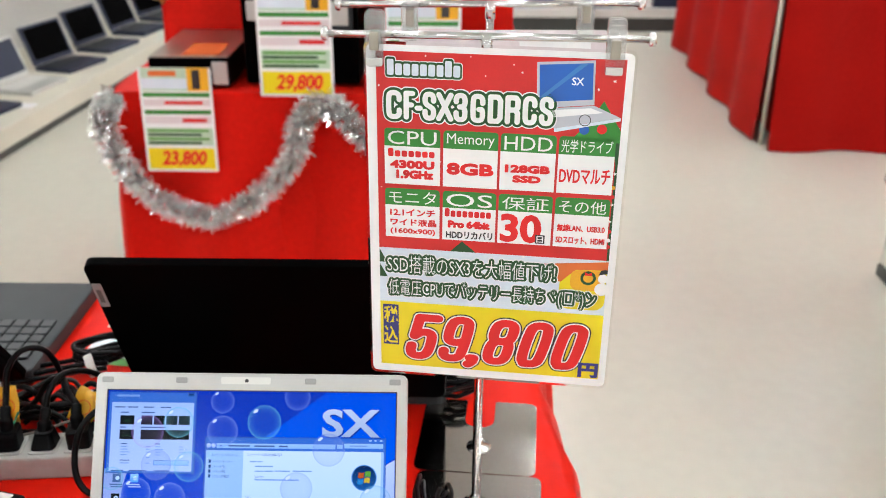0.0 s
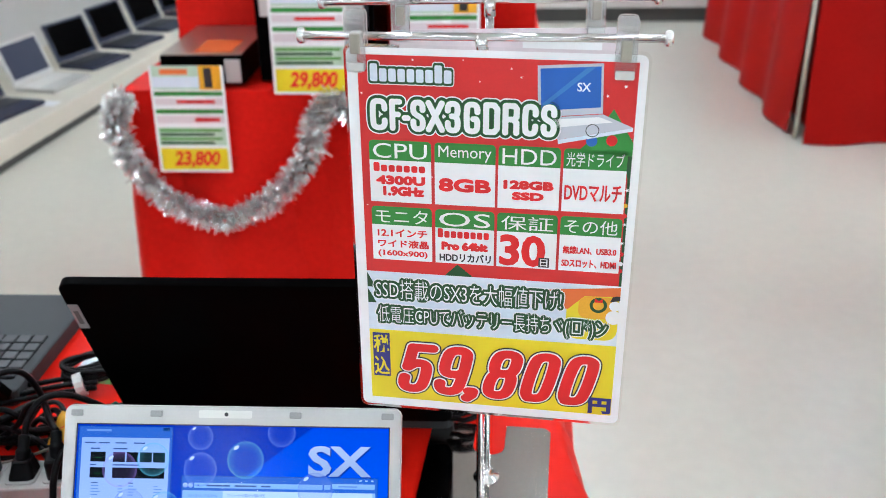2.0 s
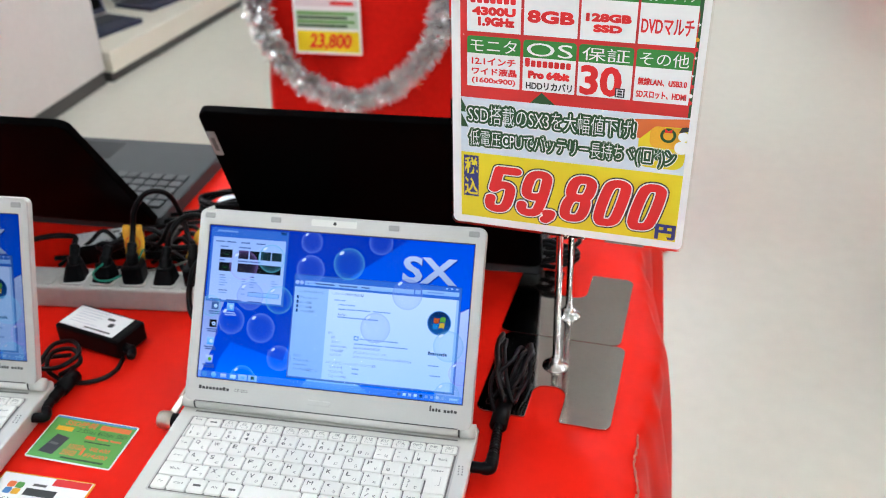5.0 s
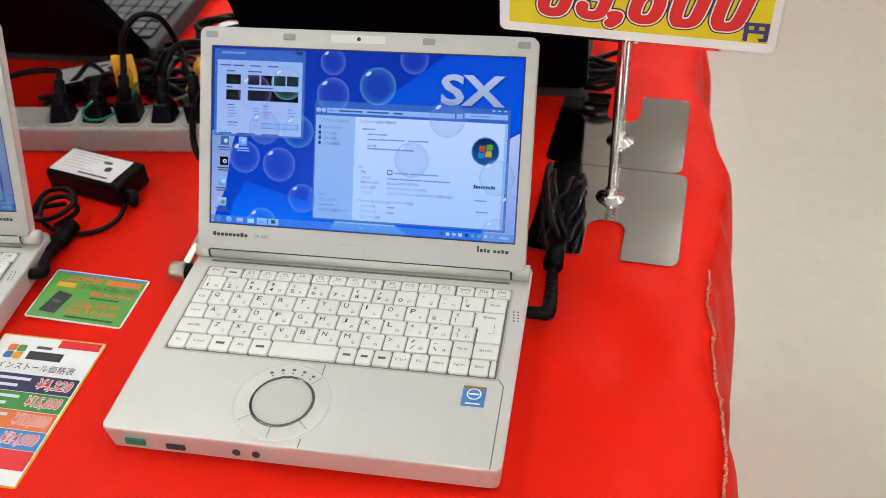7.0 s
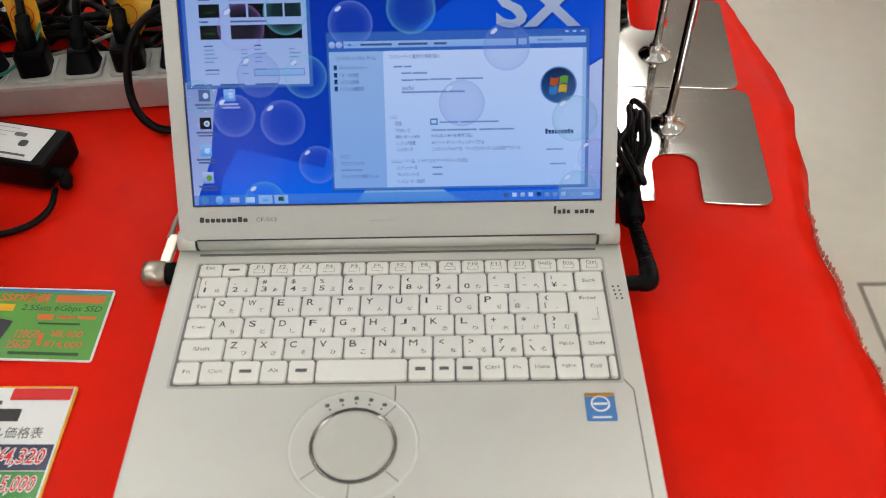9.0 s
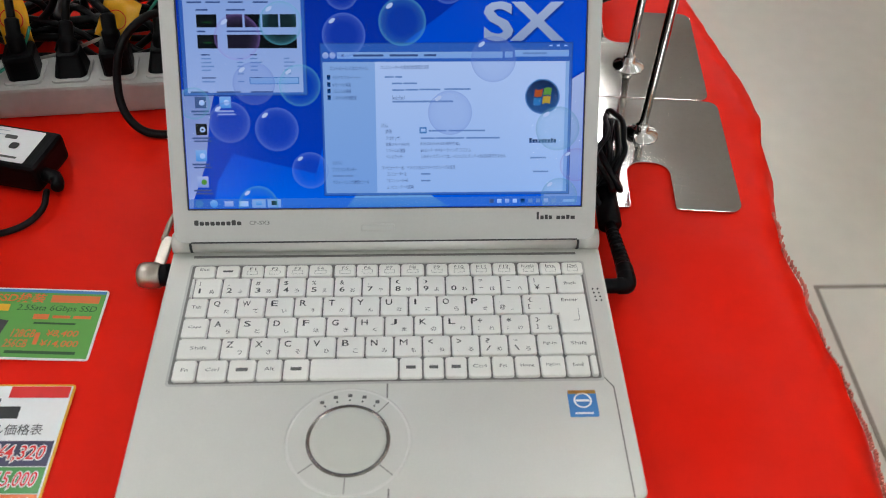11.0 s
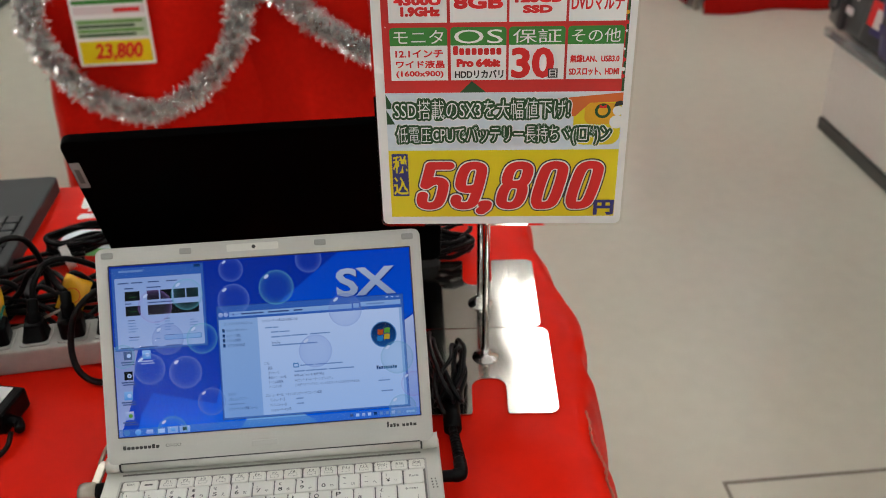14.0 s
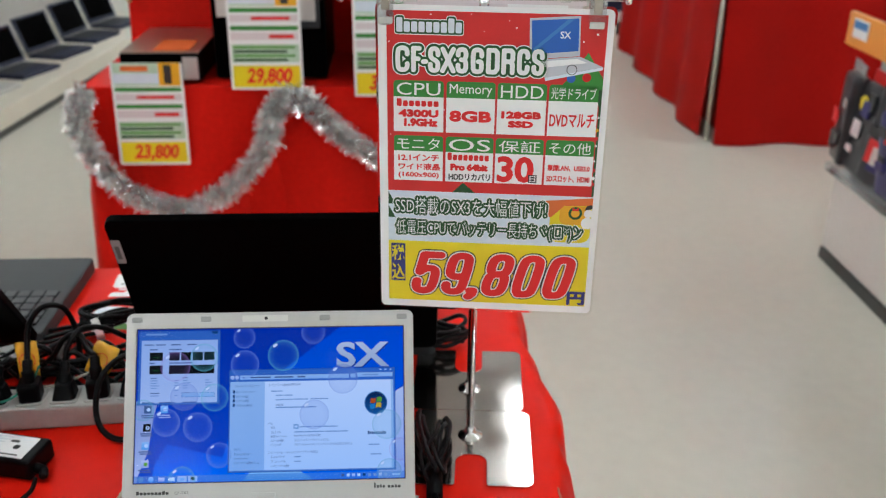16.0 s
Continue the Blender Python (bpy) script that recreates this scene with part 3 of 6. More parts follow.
for fx in (-0.12, 0.12):
    part("foot", box(fx - 0.012, fx + 0.012, -0.17, 0.10, 0, 0.0045), M["rubber"], tower)

boxed = thing("desktop_unit", "dark upright computer unit on red cloth", "desktop computer", pose(0.10, 1.93, Z2 + 0.004))
part("case", box(-0.085, 0.085, -0.18, 0.16, 0, 0.36, 0.006), M["dark"], boxed)
part("front_panel", box(-0.08, 0.08, -0.186, -0.1805, 0.01, 0.35, 0.004), M["black"], boxed)
for i in range(4):
    part("drive_bay", box(-0.065, 0.065, -0.190, -0.1865, 0.20 + 0.034 * i, 0.228 + 0.034 * i, 0.002), M["navyplastic"], boxed)

bell = thing("brass_ornament", "small gilt bell ornament hanging from the riser", "ornament", pose(-0.655, 2.055, 0.90))
part("bell_cup", lathe([(0.004, 0.05), (0.012, 0.045), (0.02, 0.02), (0.03, 0.0), (0.028, -0.004)], 20), M["gold"], bell, smooth=True)
part("ribbon", tube([(0, 0, 0.05), (0.004, 0.01, 0.12), (0, 0.035, 0.22)], 0.004), M["gold"], bell)
part("clapper", lathe([(0.002, -0.02), (0.008, -0.012), (0.002, 0.0)], 12), M["gold"], bell, smooth=True)


def small_tag(x, y, z, w, h, price, lean):
    """A laminated price card hung over the edge of the table."""
    ob = thing("price_card", "laminated price card with green bands and yellow price strip", "price sign", pose(x, y, z, 90 + lean, 0, 0), "price cards on the second table")
    part("card", prism(rounded(w, h, 0.004, 3), -0.0012, 0.0), M["paper"], ob)
    l, r, t = -w / 2 + 0.007, w / 2 - 0.007, h / 2

    def band(y0, y1, m, x0=l, x1=r, d=0.0006, name="printed_band"):
        part(name, rect(x0, t - y1 * h, x1, t - y0 * h, d), M[m], ob)
    band(0.0, 0.22, "tagyellow", r - 0.055, r)
    band(0.02, 0.20, "packdark", r - 0.042, r - 0.022, 0.0011, "printed_picture")
    band(0.0, 0.22, "palegreen", l, r - 0.056, 0.0004)
    band(0.10, 0.20, "ice", l, r - 0.056)
    band(0.03, 0.08, "orange", l + 0.02, l + 0.09, 0.0011)
    band(0.235, 0.275, "green")
    band(0.30, 0.36, "pink", l, r)
    band(0.315, 0.345, "redink", l + 0.055, r - 0.02, 0.0011)
    band(0.40, 0.44, "green")
    band(0.46, 0.53, "pink", l, r)
    band(0.48, 0.515, "redink", r - 0.075, r - 0.012, 0.0011)
    band(0.57, 0.74, "palegreen")
    for i in range(4):
        band(0.585 + 0.04 * i, 0.61 + 0.04 * i, "dgreen" if i % 2 else "cgreen", l + 0.004, r - 0.01 - 0.02 * (i % 2), 0.0011)
    band(0.77, 0.975, "yellow")
    part("price_lettering", text(price, l + 0.035, t - 0.95 * h, r - 0.022, t - 0.80 * h, 0.0011, bold=0.035, shear=0.2), M["redink"], ob, "red price figures")
    return ob


small_tag(-0.527, 1.660, 0.657, 0.186, 0.272, "23,800", -4)
small_tag(-0.213, 1.655, 0.862, 0.186, 0.272, "29,800", -3)
small_tag(0.105, 1.655, 0.842, 0.186, 0.272, "33,800", -3)

# tinsel garland, many thin foil strips along a hanging line
rng = random.Random(11)
line = spline([(-0.705, 1.70, 0.70), (-0.715, 1.652, 0.68), (-0.70, 1.645, 0.58), (-0.615, 1.645, 0.455), (-0.47, 1.645, 0.395), (-0.335, 1.645, 0.455),
               (-0.235, 1.645, 0.57), (-0.205, 1.645, 0.665), (-0.155, 1.65, 0.712), (-0.095, 1.645, 0.675), (0.0, 1.645, 0.585), (0.13, 1.645, 0.52), (0.24, 1.645, 0.60), (0.36, 1.65, 0.70)], 30)
vs, fs = [], []
for i in range(17000):
    k = rng.randrange(len(line) - 1)
    p = line[k].lerp(line[k + 1], rng.random())
    axis = (line[k + 1] - line[k]).normalized()
    d = Vector((rng.gauss(0, 1), rng.gauss(0, 1), rng.gauss(0, 1)))
    d = (d - axis * d.dot(axis) * 0.6).normalized()
    p = p + d * rng.uniform(0.0, 0.016)
    n = rng.uniform(0.014, 0.030)
    w = d.orthogonal().normalized()
    w.rotate(Matrix.Rotation(rng.uniform(0, 6.3), 3, d))
    w *= 0.0021
    bend = 0.010 * Vector((rng.gauss(0, 1), rng.gauss(0, 1), rng.gauss(0, 1) - 0.5))
    b0 = len(vs)
    q = p + d * n * 0.6
    vs += [p - w, p + w, q + w, q - w, p + d * n + bend * 0.5 + w * 0.6, p + d * n + bend * 0.5 - w * 0.6]
    fs += [(b0, b0 + 1, b0 + 2, b0 + 3), (b0 + 3, b0 + 2, b0 + 4, b0 + 5)]
me = bpy.data.meshes.new("tinsel_garland")
me.from_pydata([tuple(v) for v in vs], [], fs)
me.materials.append(M["tin"])
tagged(new("tinsel_garland", me), "bushy silver foil tinsel garland hung along red cloth", "tinsel", kind="stuff")

# ---- the red draped tables across the aisle ----
cur = thing("curtained_table", "tall display table behind deep red cloth drapes, darkened for shading", "table")
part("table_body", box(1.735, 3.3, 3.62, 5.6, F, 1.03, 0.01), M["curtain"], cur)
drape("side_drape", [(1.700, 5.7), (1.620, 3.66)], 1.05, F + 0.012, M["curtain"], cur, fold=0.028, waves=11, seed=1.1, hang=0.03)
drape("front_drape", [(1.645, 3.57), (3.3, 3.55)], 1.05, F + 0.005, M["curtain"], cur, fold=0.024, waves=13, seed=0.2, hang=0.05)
part("corner_leg", tube([(1.639, 3.615, F), (1.639, 3.615, 1.0)], 0.010, per=1), M["cream"], cur, "white painted table leg")

# ---- white shelving on the west side, with laptops on its low deck ----
west = thing("wall_shelving", "white shop shelving with a low deck and end panel", "shelving", pose(-1.915, 2.82, F, 0, 0, -5.5))
part("deck", box(-0.75, 0.015, 0.0, 3.6, 0.042, 0.135, 0.006), M["cream"], west)
part("kick_strip", box(-0.75, 0.0, 0.0, 3.6, 0.0, 0.0415), M["kick"], west, "dark kick strip")
part("back_panel", box(-0.80, -0.752, 0.0, 3.6, 0.0, 2.1), M["gondola"], west)
part("shelf", box(-0.745, -0.30, 0.05, 3.6, 0.98, 1.01, 0.004), M["cream"], west)
part("price_rail", box(-0.298, -0.285, 0.05, 3.6, 0.97, 1.02, 0.003), M["cream"], west)
end = thing("shelf_end", "tall white end panel of shop shelving", "shelving", pose(-1.915, 2.80, F, 0, 0, -1))
part("panel", box(-0.80, -0.012, -1.9, 0.0, 0.06, 1.75, 0.006), M["gondola"], end)
part("kick_strip", box(-0.79, -0.02, -1.89, -0.004, 0.0, 0.0595), M["kick"], end, "dark kick strip")


def shelf_laptop(x, y, turn, dark=True, open_angle=20):
    body = M["navyplastic"] if dark else M["silver"]
    ob = thing("shelf_laptop", "dark navy laptop standing open on the low shelf" if dark else "silver laptop standing open on the low shelf", "laptop",
               west.matrix_world @ pose(x, y, 0.1355, 0, 0, turn), "laptops on the wall shelving")
    part("base", box(-0.16, 0.16, -0.23, 0, 0, 0.022, 0.004), body, ob)
    part("keyboard", box(-0.145, 0.145, -0.13, -0.02, 0.0222, 0.0245, 0.001), M["darkkey"] if dark else M["key"], ob)
    lid = part("lid", box(-0.16, 0.16, -0.004, 0.010, 0, 0.215, 0.004), body, ob, m=pose(0, -0.002, 0.026, -open_angle, 0, 0))
    part("display", box(-0.142, 0.142, -0.0062, -0.0042, 0.025, 0.20), M["black"] if dark else M["navyplastic"], lid)
    return ob


for i in range(7):
    shelf_laptop(-0.34, 0.30 + 0.47 * i, 78 + 3 * (i % 3), i != 2)
part("shelf_card", box(-0.06, 0.02, -0.04, 0.04, 0, 0.002), M["paper"], thing("shelf_label", "small white printed label on the shelf", "label", west.matrix_world @ pose(-0.05, 0.9, 0.136)))

# ---- the packaged goods across the aisle ----
east = thing("goods_gondola", "white shop gondola with a dark kick strip", "shelving")
part("base_cabinet", box(1.640, 2.5, -1.0, 2.25, F + 0.04, 0.255, 0.008), M["gondola"], east)
part("kick_strip", box(1.632, 2.49, -1.0, 2.24, F, F + 0.0395), M["kick"], east, "dark kick strip")
part("shelf_lip", box(1.63, 2.5, -1.0, 2.32, 0.256, 0.285, 0.006), M["clear"], east, "clear shelf edge")
part("back_board", box(2.10, 2.14, -1.0, 2.25, 0.26, 1.7), M["gondola"], east)
for z0, z1 in ((0.70, 0.81), (1.02, 1.10)):
    part("price_rail", box(1.625, 1.645, -1.0, 2.32, z0, z1, 0.004), M["rail"], east, "orange printed price rail")
    part("shelf", box(1.646, 2.1, -1.0, 2.32, z0 + 0.04, z0 + 0.06), M["gondola"], east)
for yy in (2.22, 1.78, 1.30):
    part("shelf_ticket", box(1.621, 1.6245, yy - 0.05, yy + 0.05, 0.735, 0.795), M["paper"], east, "small white and blue shelf ticket")
    part("shelf_ticket", box(1.6195, 1.6208, yy - 0.045, yy + 0.045, 0.765, 0.79), M["cblue"], east)
rng = random.Random(3)
packs = [("packdark", "foil"), ("purple", "redink"), ("packdark", "pink"), ("purple", "pink"), ("packdark", "redink"), ("packblue", "foil")]
for row in range(2):
    for i in range(22):
        a, b = packs[(i * 2 + row + i // 3) % 6]
        w = rng.uniform(0.12, 0.17)
        y = 2.30 - 0.135 * i + rng.uniform(-0.015, 0.015)
        h = rng.uniform(0.28, 0.37)
        p = thing("hanging_pack", "glossy printed plastic pouch hanging on a shop hook" if row == 0 else "printed pouch hanging behind on a shop hook", "packaged goods",
                  pose(1.675 + 0.14 * row, y, 0.29, rng.uniform(-5, 5), rng.uniform(-8, 8), rng.uniform(-12, 12)), "hanging packs")
        bm = box(-0.03, 0.03, -w / 2, w / 2, 0, h, 0.022, 3)
        for v in bm.verts:
            v.co.x *= 1 + 0.35 * noise.noise((v.co.y * 20, v.co.z * 14, i))
        part("pouch", bm, M[a], p, smooth=True)
        part("header", box(-0.004, 0.004, -w / 2, w / 2, h - 0.01, h + 0.04, 0.002), M["redink"] if i % 2 else M["foil"], p)
        for k in range(4):
            y0, z0 = rng.uniform(-w * 0.45, w * 0.1), rng.uniform(0.04, h * 0.75)
            part("printed_label", box(-0.0385 - 0.0012 * k, -0.034, y0, y0 + rng.uniform(0.03, w * 0.42), z0, z0 + rng.uniform(0.02, 0.08), 0.001), M[b if k == 0 else rng.choice(["packdark", "white", "redink", "ink", "ink", "foil", "purple", "pink"])], p)
        if i % 5 == 1:
            part("printed_spot", prism(rounded(0.05, 0.05, 0.024, 5), 0, 0.003), M["yellow"], p, m=pose(-0.038, 0.02, h * 0.78, 0, -90, 0))

# ---- far shelving at the end of the aisle ----
far = thing("far_gondola", "distant dark-footed shelving with blue boxes", "shelving")
part("kick_strip", box(0.3, 2.6, 6.2, 6.9, F, F + 0.10), M["kick"], far)
part("deck", box(0.3, 2.6, 6.18, 6.9, F + 0.101, F + 0.16), M["gondola"], far)
part("back_panel", box(0.3, 2.6, 6.9, 6.95, F, 1.9), M["gondola"], far)
rng = random.Random(8)
x = 0.35
while x < 2.5:
    w = rng.uniform(0.15, 0.3)
    single("boxed_goods", box(x, x + w - 0.01, 6.25, 6.6, F + 0.161, F + 0.161 + rng.uniform(0.2, 0.4), 0.006), M[rng.choice(["cblue", "packblue", "navyplastic", "white", "packdark"])],
           "printed retail carton on a distant shelf", "box", group="cartons on the far shelf")
    x += w

# ---- the silver laptop ----
ROWS_OF_KEYS = [
    # top, bottom, list of (legend, left, right) in millimetres
    (-24.5, -35.5, "Esc,,F1,F2,F3,F4,F5,F6,F7,F8,F9,F10,F11,F12,NumLk,Ins,Del"),
    (-36.2, -53.0, "1,2,3,4,5,6,7,8,9,0,-,^,¥"),
    (-53.8, -70.4, "Q,W,E,R,T,Y,U,I,O,P,@,["),
    (-71.2, -87.2, "A,S,D,F,G,H,J,K,L,;,:,]"),
    (-88.0, -104.4, "Z,X,C,V,B,N,M,<,>,?,_"),
]


def key_plan():
    """Legend and place of every key, in millimetres from the hinge's middle."""
    keys = []
    top, low, names = ROWS_OF_KEYS[0]
    x = -131.0
    for i, n in enumerate(names.split(",")):
        keys.append((n, x, x + (15.6 if i in (1, 5, 9, 13) else 14.5), low, top))
        x += 15.2 + (2.0 if i in (1, 5, 9, 13) else 0)
    for (top, low, names), x0, step in zip(ROWS_OF_KEYS[1:], (-128.6, -116.8, -113.8, -103.8), (18.75, 18.85, 18.9, 18.25)):
        for i, n in enumerate(names.split(",")):
            keys.append((n, x0 + step * i, x0 + step * (i + 1) - 0.9, low, top))
    keys += [("Back", 115.4, 133.0, -53.0, -36.2), ("", -131.2, -129.4, -53.0, -36.2), ("Tab", -131.2, -117.7, -70.4, -53.8), ("Caps", -131.2, -114.7, -87.2, -71.2),
             ("Shift", -131.2, -104.7, -104.4, -88.0), ("PgUp", 97.2, 112.6, -104.4, -88.0), ("Shift", 113.6, 133.2, -104.4, -88.0)]
    bottom = [("Fn", -131.2, -117), ("Ctrl", -116, -98), ("", -97, -80.4), ("Alt", -79.6, -64), ("", -63, -47.4), ("space", -46.5, 8), ("", 9, 23), ("", 24, 36.6), ("", 37.6, 51),
              ("Ctrl", 52, 66), ("Fn", 67, 80.4), ("Home", 81.4, 96.4), ("PgDn", 97.4, 112.6), ("End", 113.6, 128), ("", 129, 133.2)]
    keys += [(n, a, b, -121.2, -105.4) for n, a, b in bottom]
    return keys


def key_mesh(x0, x1, y0, y1):
    """A square key with a dished, smaller top."""
    bm = prism(rounded(x1 - x0 - 0.0001, y1 - y0 - 0.0002, min(0.0019, (x1 - x0) * 0.35), 4, (x0 + x1) / 2, (y0 + y1) / 2), 0, 0.0023, 0.0010)
    return bm


def legend_mesh(n, x0, x1, y0, y1):
    z = 0.00242
    w, h = x1 - x0, y1 - y0
    if n == "space" or w < 0.006:
        return None
    if not n:
        bm = rect(x0 + w * 0.28, y0 + h * 0.42, x1 - w * 0.28, y1 - h * 0.42, z)
        return bm
    if len(n) > 1:
        lw = min(w * 0.62, 0.0021 * len(n))
        lh = min(0.0026, h * 0.26)
        cy = y0 + h * (0.52 if h > 0.013 else 0.68)
        bm = text(n, (x0 + x1) / 2 - lw / 2, cy - lh / 2, (x0 + x1) / 2 + lw / 2, cy + lh / 2, z)
        if h < 0.013 and n != "Esc":
            annulus_box(bm, (x0 + x1) / 2, y0 + h * 0.36, w * 0.25, h * 0.15, z)
        return bm
    shift, kana = KANA.get(n, ("", ""))
    bm = bmesh.new()
    left, right = x0 + w * 0.19, x0 + w * 0.60
    wide = 0.0013 if n in "1I;:[]" else 0.0050 if n in "MW" else 0.0041
    if n.isdigit() or n in "-^¥@[;:]<>?_":
        glyph(bm, {"<": ",", ">": ".", "?": "/", "_": "\\"}.get(n, n), left, y0 + h * 0.20, min(wide, 0.0034), h * 0.25, z)
        if shift:
            glyph(bm, shift, left, y0 + h * 0.58, 0.0028, h * 0.22, z)
    else:
        glyph(bm, n, left, y0 + h * 0.52, wide, h * 0.29, z)
    if kana:
        glyph(bm, kana, right, y0 + h * 0.18, 0.0031, h * 0.20, z, 0.0)
    return bm


# shifted sign and kana on each key of the plan
KANA = {n: (a, b) for n, a, b in zip("1234567890-^¥QWERTYUIOP@[ASDFGHJKL;:]ZXCVBNM<>?_", list("!\"#$%&'()") + ["", "=", "~", "|"] + [""] * 10 + ["`", "{"] + [""] * 9 + ["+", "*", "}"] + [""] * 7 + ["<", ">", "?", "_"],
                                    "ぬふあうえおやゆよわほへーたていすかんなにらせ゛゜ちとしはきくまのりれけむつさそひこみもねるめろ")}


def glyph(bm, ch, x, y, w, h, z, bold=0.010):
    """One sign at the lower left of (x, y); dashes and dots are drawn as they are."""
    if ch in "-_=~ー^\"'`゛゜,.;:|!":
        if ch in "-_ー~=^":
            rect(x, y + h * 0.45, x + w * 0.8, y + h * 0.45 + 0.0004, z, bm)
            if ch == "=":
                rect(x, y + h * 0.75, x + w * 0.8, y + h * 0.75 + 0.0004, z, bm)
        elif ch in "|!":
            rect(x, y, x + 0.0004, y + h, z, bm)
        else:
            for k in range(2 if ch in ";:\"゛" else 1):
                rect(x + (0.0008 * k if ch in "\"゛" else 0), y + (h * 0.5 * k if ch in ";:" else 0), x + 0.0005 + (0.0008 * k if ch in "\"゛" else 0), y + 0.0006 + (h * 0.5 * k if ch in ";:" else 0), z, bm)
        return
    text(ch, x, y, x + w, y + h, z, 0.0 if ch in "MW1IJ[](){}/?\\%&" else bold, bm=bm)


def annulus_box(bm, cx, cy, hw, hh, z, t=0.00022):
    rect(cx - hw, cy - hh, cx + hw, cy - hh + t, z, bm)
    rect(cx - hw, cy + hh - t, cx + hw, cy + hh, z, bm)
    rect(cx - hw, cy - hh + t, cx - hw + t, cy + hh - t, z, bm)
    rect(cx + hw - t, cy - hh + t, cx + hw, cy + hh - t, z, bm)


def silver_laptop(m, lean, label, words):
    ob = thing("laptop", label, "laptop", m, "silver laptops on the red cloth")
    # case
    case = prism(rounded(0.299, 0.2155, 0.006, 4, 0, -0.0975), 0.003, 0.0252, 0.0022)
    for v in case.verts:
        if v.co.z < 0.01:
            v.co.x *= 0.985
            v.co.y = -0.0975 + (v.co.y + 0.0975) * 0.985
    part("case", case, M["silver"], ob)
    for fx in (-0.125, 0.125):
        for fy in (-0.185, -0.015):
            part("foot", box(fx - 0.012, fx + 0.012, fy - 0.004, fy + 0.004, 0, 0.0035, 0.001), M["rubber"], ob)
    # palm rest: groove on the east side, centre line, front latches
    for a, b in (((0.1352, -0.0215), (0.1362, -0.121)), ((0.1362, -0.121), (0.1412, -0.1285)), ((0.1412, -0.1285), (0.1412, -0.2045)), ((0.0015, -0.1225), (0.0015, -0.137)), ((0.003, -0.196), (0.003, -0.2045))):
        d = (Vector(b) - Vector(a)).normalized() * 0.00045
        groove = bmesh.new()
        flat([(a[0] - d.y, a[1] + d.x), (a[0] + d.y, a[1] - d.x), (b[0] + d.y, b[1] - d.x), (b[0] - d.y, b[1] + d.x)], 0.02535, groove)
        part("panel_gap", groove, M["tray"], ob)
    part("disc_latch", box(-0.132, -0.116, -0.2068, -0.2045, 0.010, 0.016, 0.001), M["teal"], ob, "small green power slide")
    part("front_slot", box(-0.10, -0.085, -0.2065, -0.2045, 0.009, 0.014, 0.001), M["ink"], ob)
    for jx in (-0.045, -0.030):
        part("audio_jack", prism(rounded(0.006, 0.006, 0.0029, 5), 0, 0.001), M["ink"], ob, m=pose(jx, -0.2048, 0.013, 90, 0, 0))
    part("side_ports", box(-0.1495, -0.1478, -0.12, -0.05, 0.009, 0.016, 0.0005), M["ink"], ob)
    # keyboard
    part("keyboard_rim", prism(rounded(0.2715, 0.1025, 0.002, 3, 0.0008, -0.0722), 0.0250, 0.02545), M["bezel"], ob)
    part("keyboard_tray", prism(rounded(0.2680, 0.0995, 0.0015, 3, 0.0008, -0.0722), 0.0250, 0.0258), M["tray"], ob, "grey gaps between the keys")
    for n, x0, x1, y0, y1 in key_plan():
        a, b, c, d = x0 / 1000, x1 / 1000, y0 / 1000, y1 / 1000
        k = part("key", key_mesh(a, b, c, d), M["key"], ob, m=pose(0, 0, 0.0257))
        lg = legend_mesh(n, a, b, c, d)
        if lg:
            part("legend", lg, M["ink"] if len(n) == 1 else M["soft_ink"], k)
    ent = [(0.1096, -0.0538), (0.1330, -0.0538), (0.1332, -0.0872), (0.1138, -0.0872), (0.1138, -0.0708), (0.1096, -0.0708)]
    k = part("enter_key", prism(ent, 0, 0.0023, 0.0010), M["key"], ob, m=pose(0, 0, 0.0257))
    lg = text("Enter", 0.1165, -0.0605, 0.1275, -0.0578, 0.00242)
    rect(0.1265, -0.077, 0.1268, -0.067, 0.00242, lg)
    rect(0.1225, -0.0772, 0.1268, -0.0769, 0.00242, lg)
    part("legend", lg, M["ink"], k)
    # round touchpad
    cx, cy = -0.021, -0.164
    part("touchpad_bezel", lathe([(0.0372, 0), (0.0372, 0.0004), (0.0358, 0.0007), (0.0352, 0.0002)], 56), M["barrel"], ob, m=pose(cx, cy, 0.0251), smooth=True)
    part("touchpad_buttons", lathe([(0.0352, 0), (0.0352, 0.0004), (0.0250, 0.0005)], 56), M["silver"], ob, m=pose(cx, cy, 0.0252))
    part("touchpad_ring", lathe([(0.0248, 0), (0.0248, 0.0008), (0.0242, 0.0016), (0.0232, 0.0014), (0.0222, 0.0007)], 56), M["darkring"], ob, "smoked chrome ring", m=pose(cx, cy, 0.0252), smooth=True)
    part("touchpad", lathe([(0.0225, 0.0), (0.0225, 0.0012), (0.0200, 0.0011), (0.001, 0.0010)], 48), M["pad"], ob, m=pose(cx, cy, 0.0252), smooth=True)
    for a in (48, 218, 268, 318):
        c, s = math.cos(radians(a)), math.sin(radians(a))
        gaps = bmesh.new()
        flat([(cx + r * c - k * s * 0.0003, cy + r * s + k * c * 0.0003) for r, k in ((0.0252, 1), (0.0352, 1), (0.0352, -1), (0.0252, -1))], 0.02585, gaps)
        part("button_gap", gaps, M["tray"], ob)
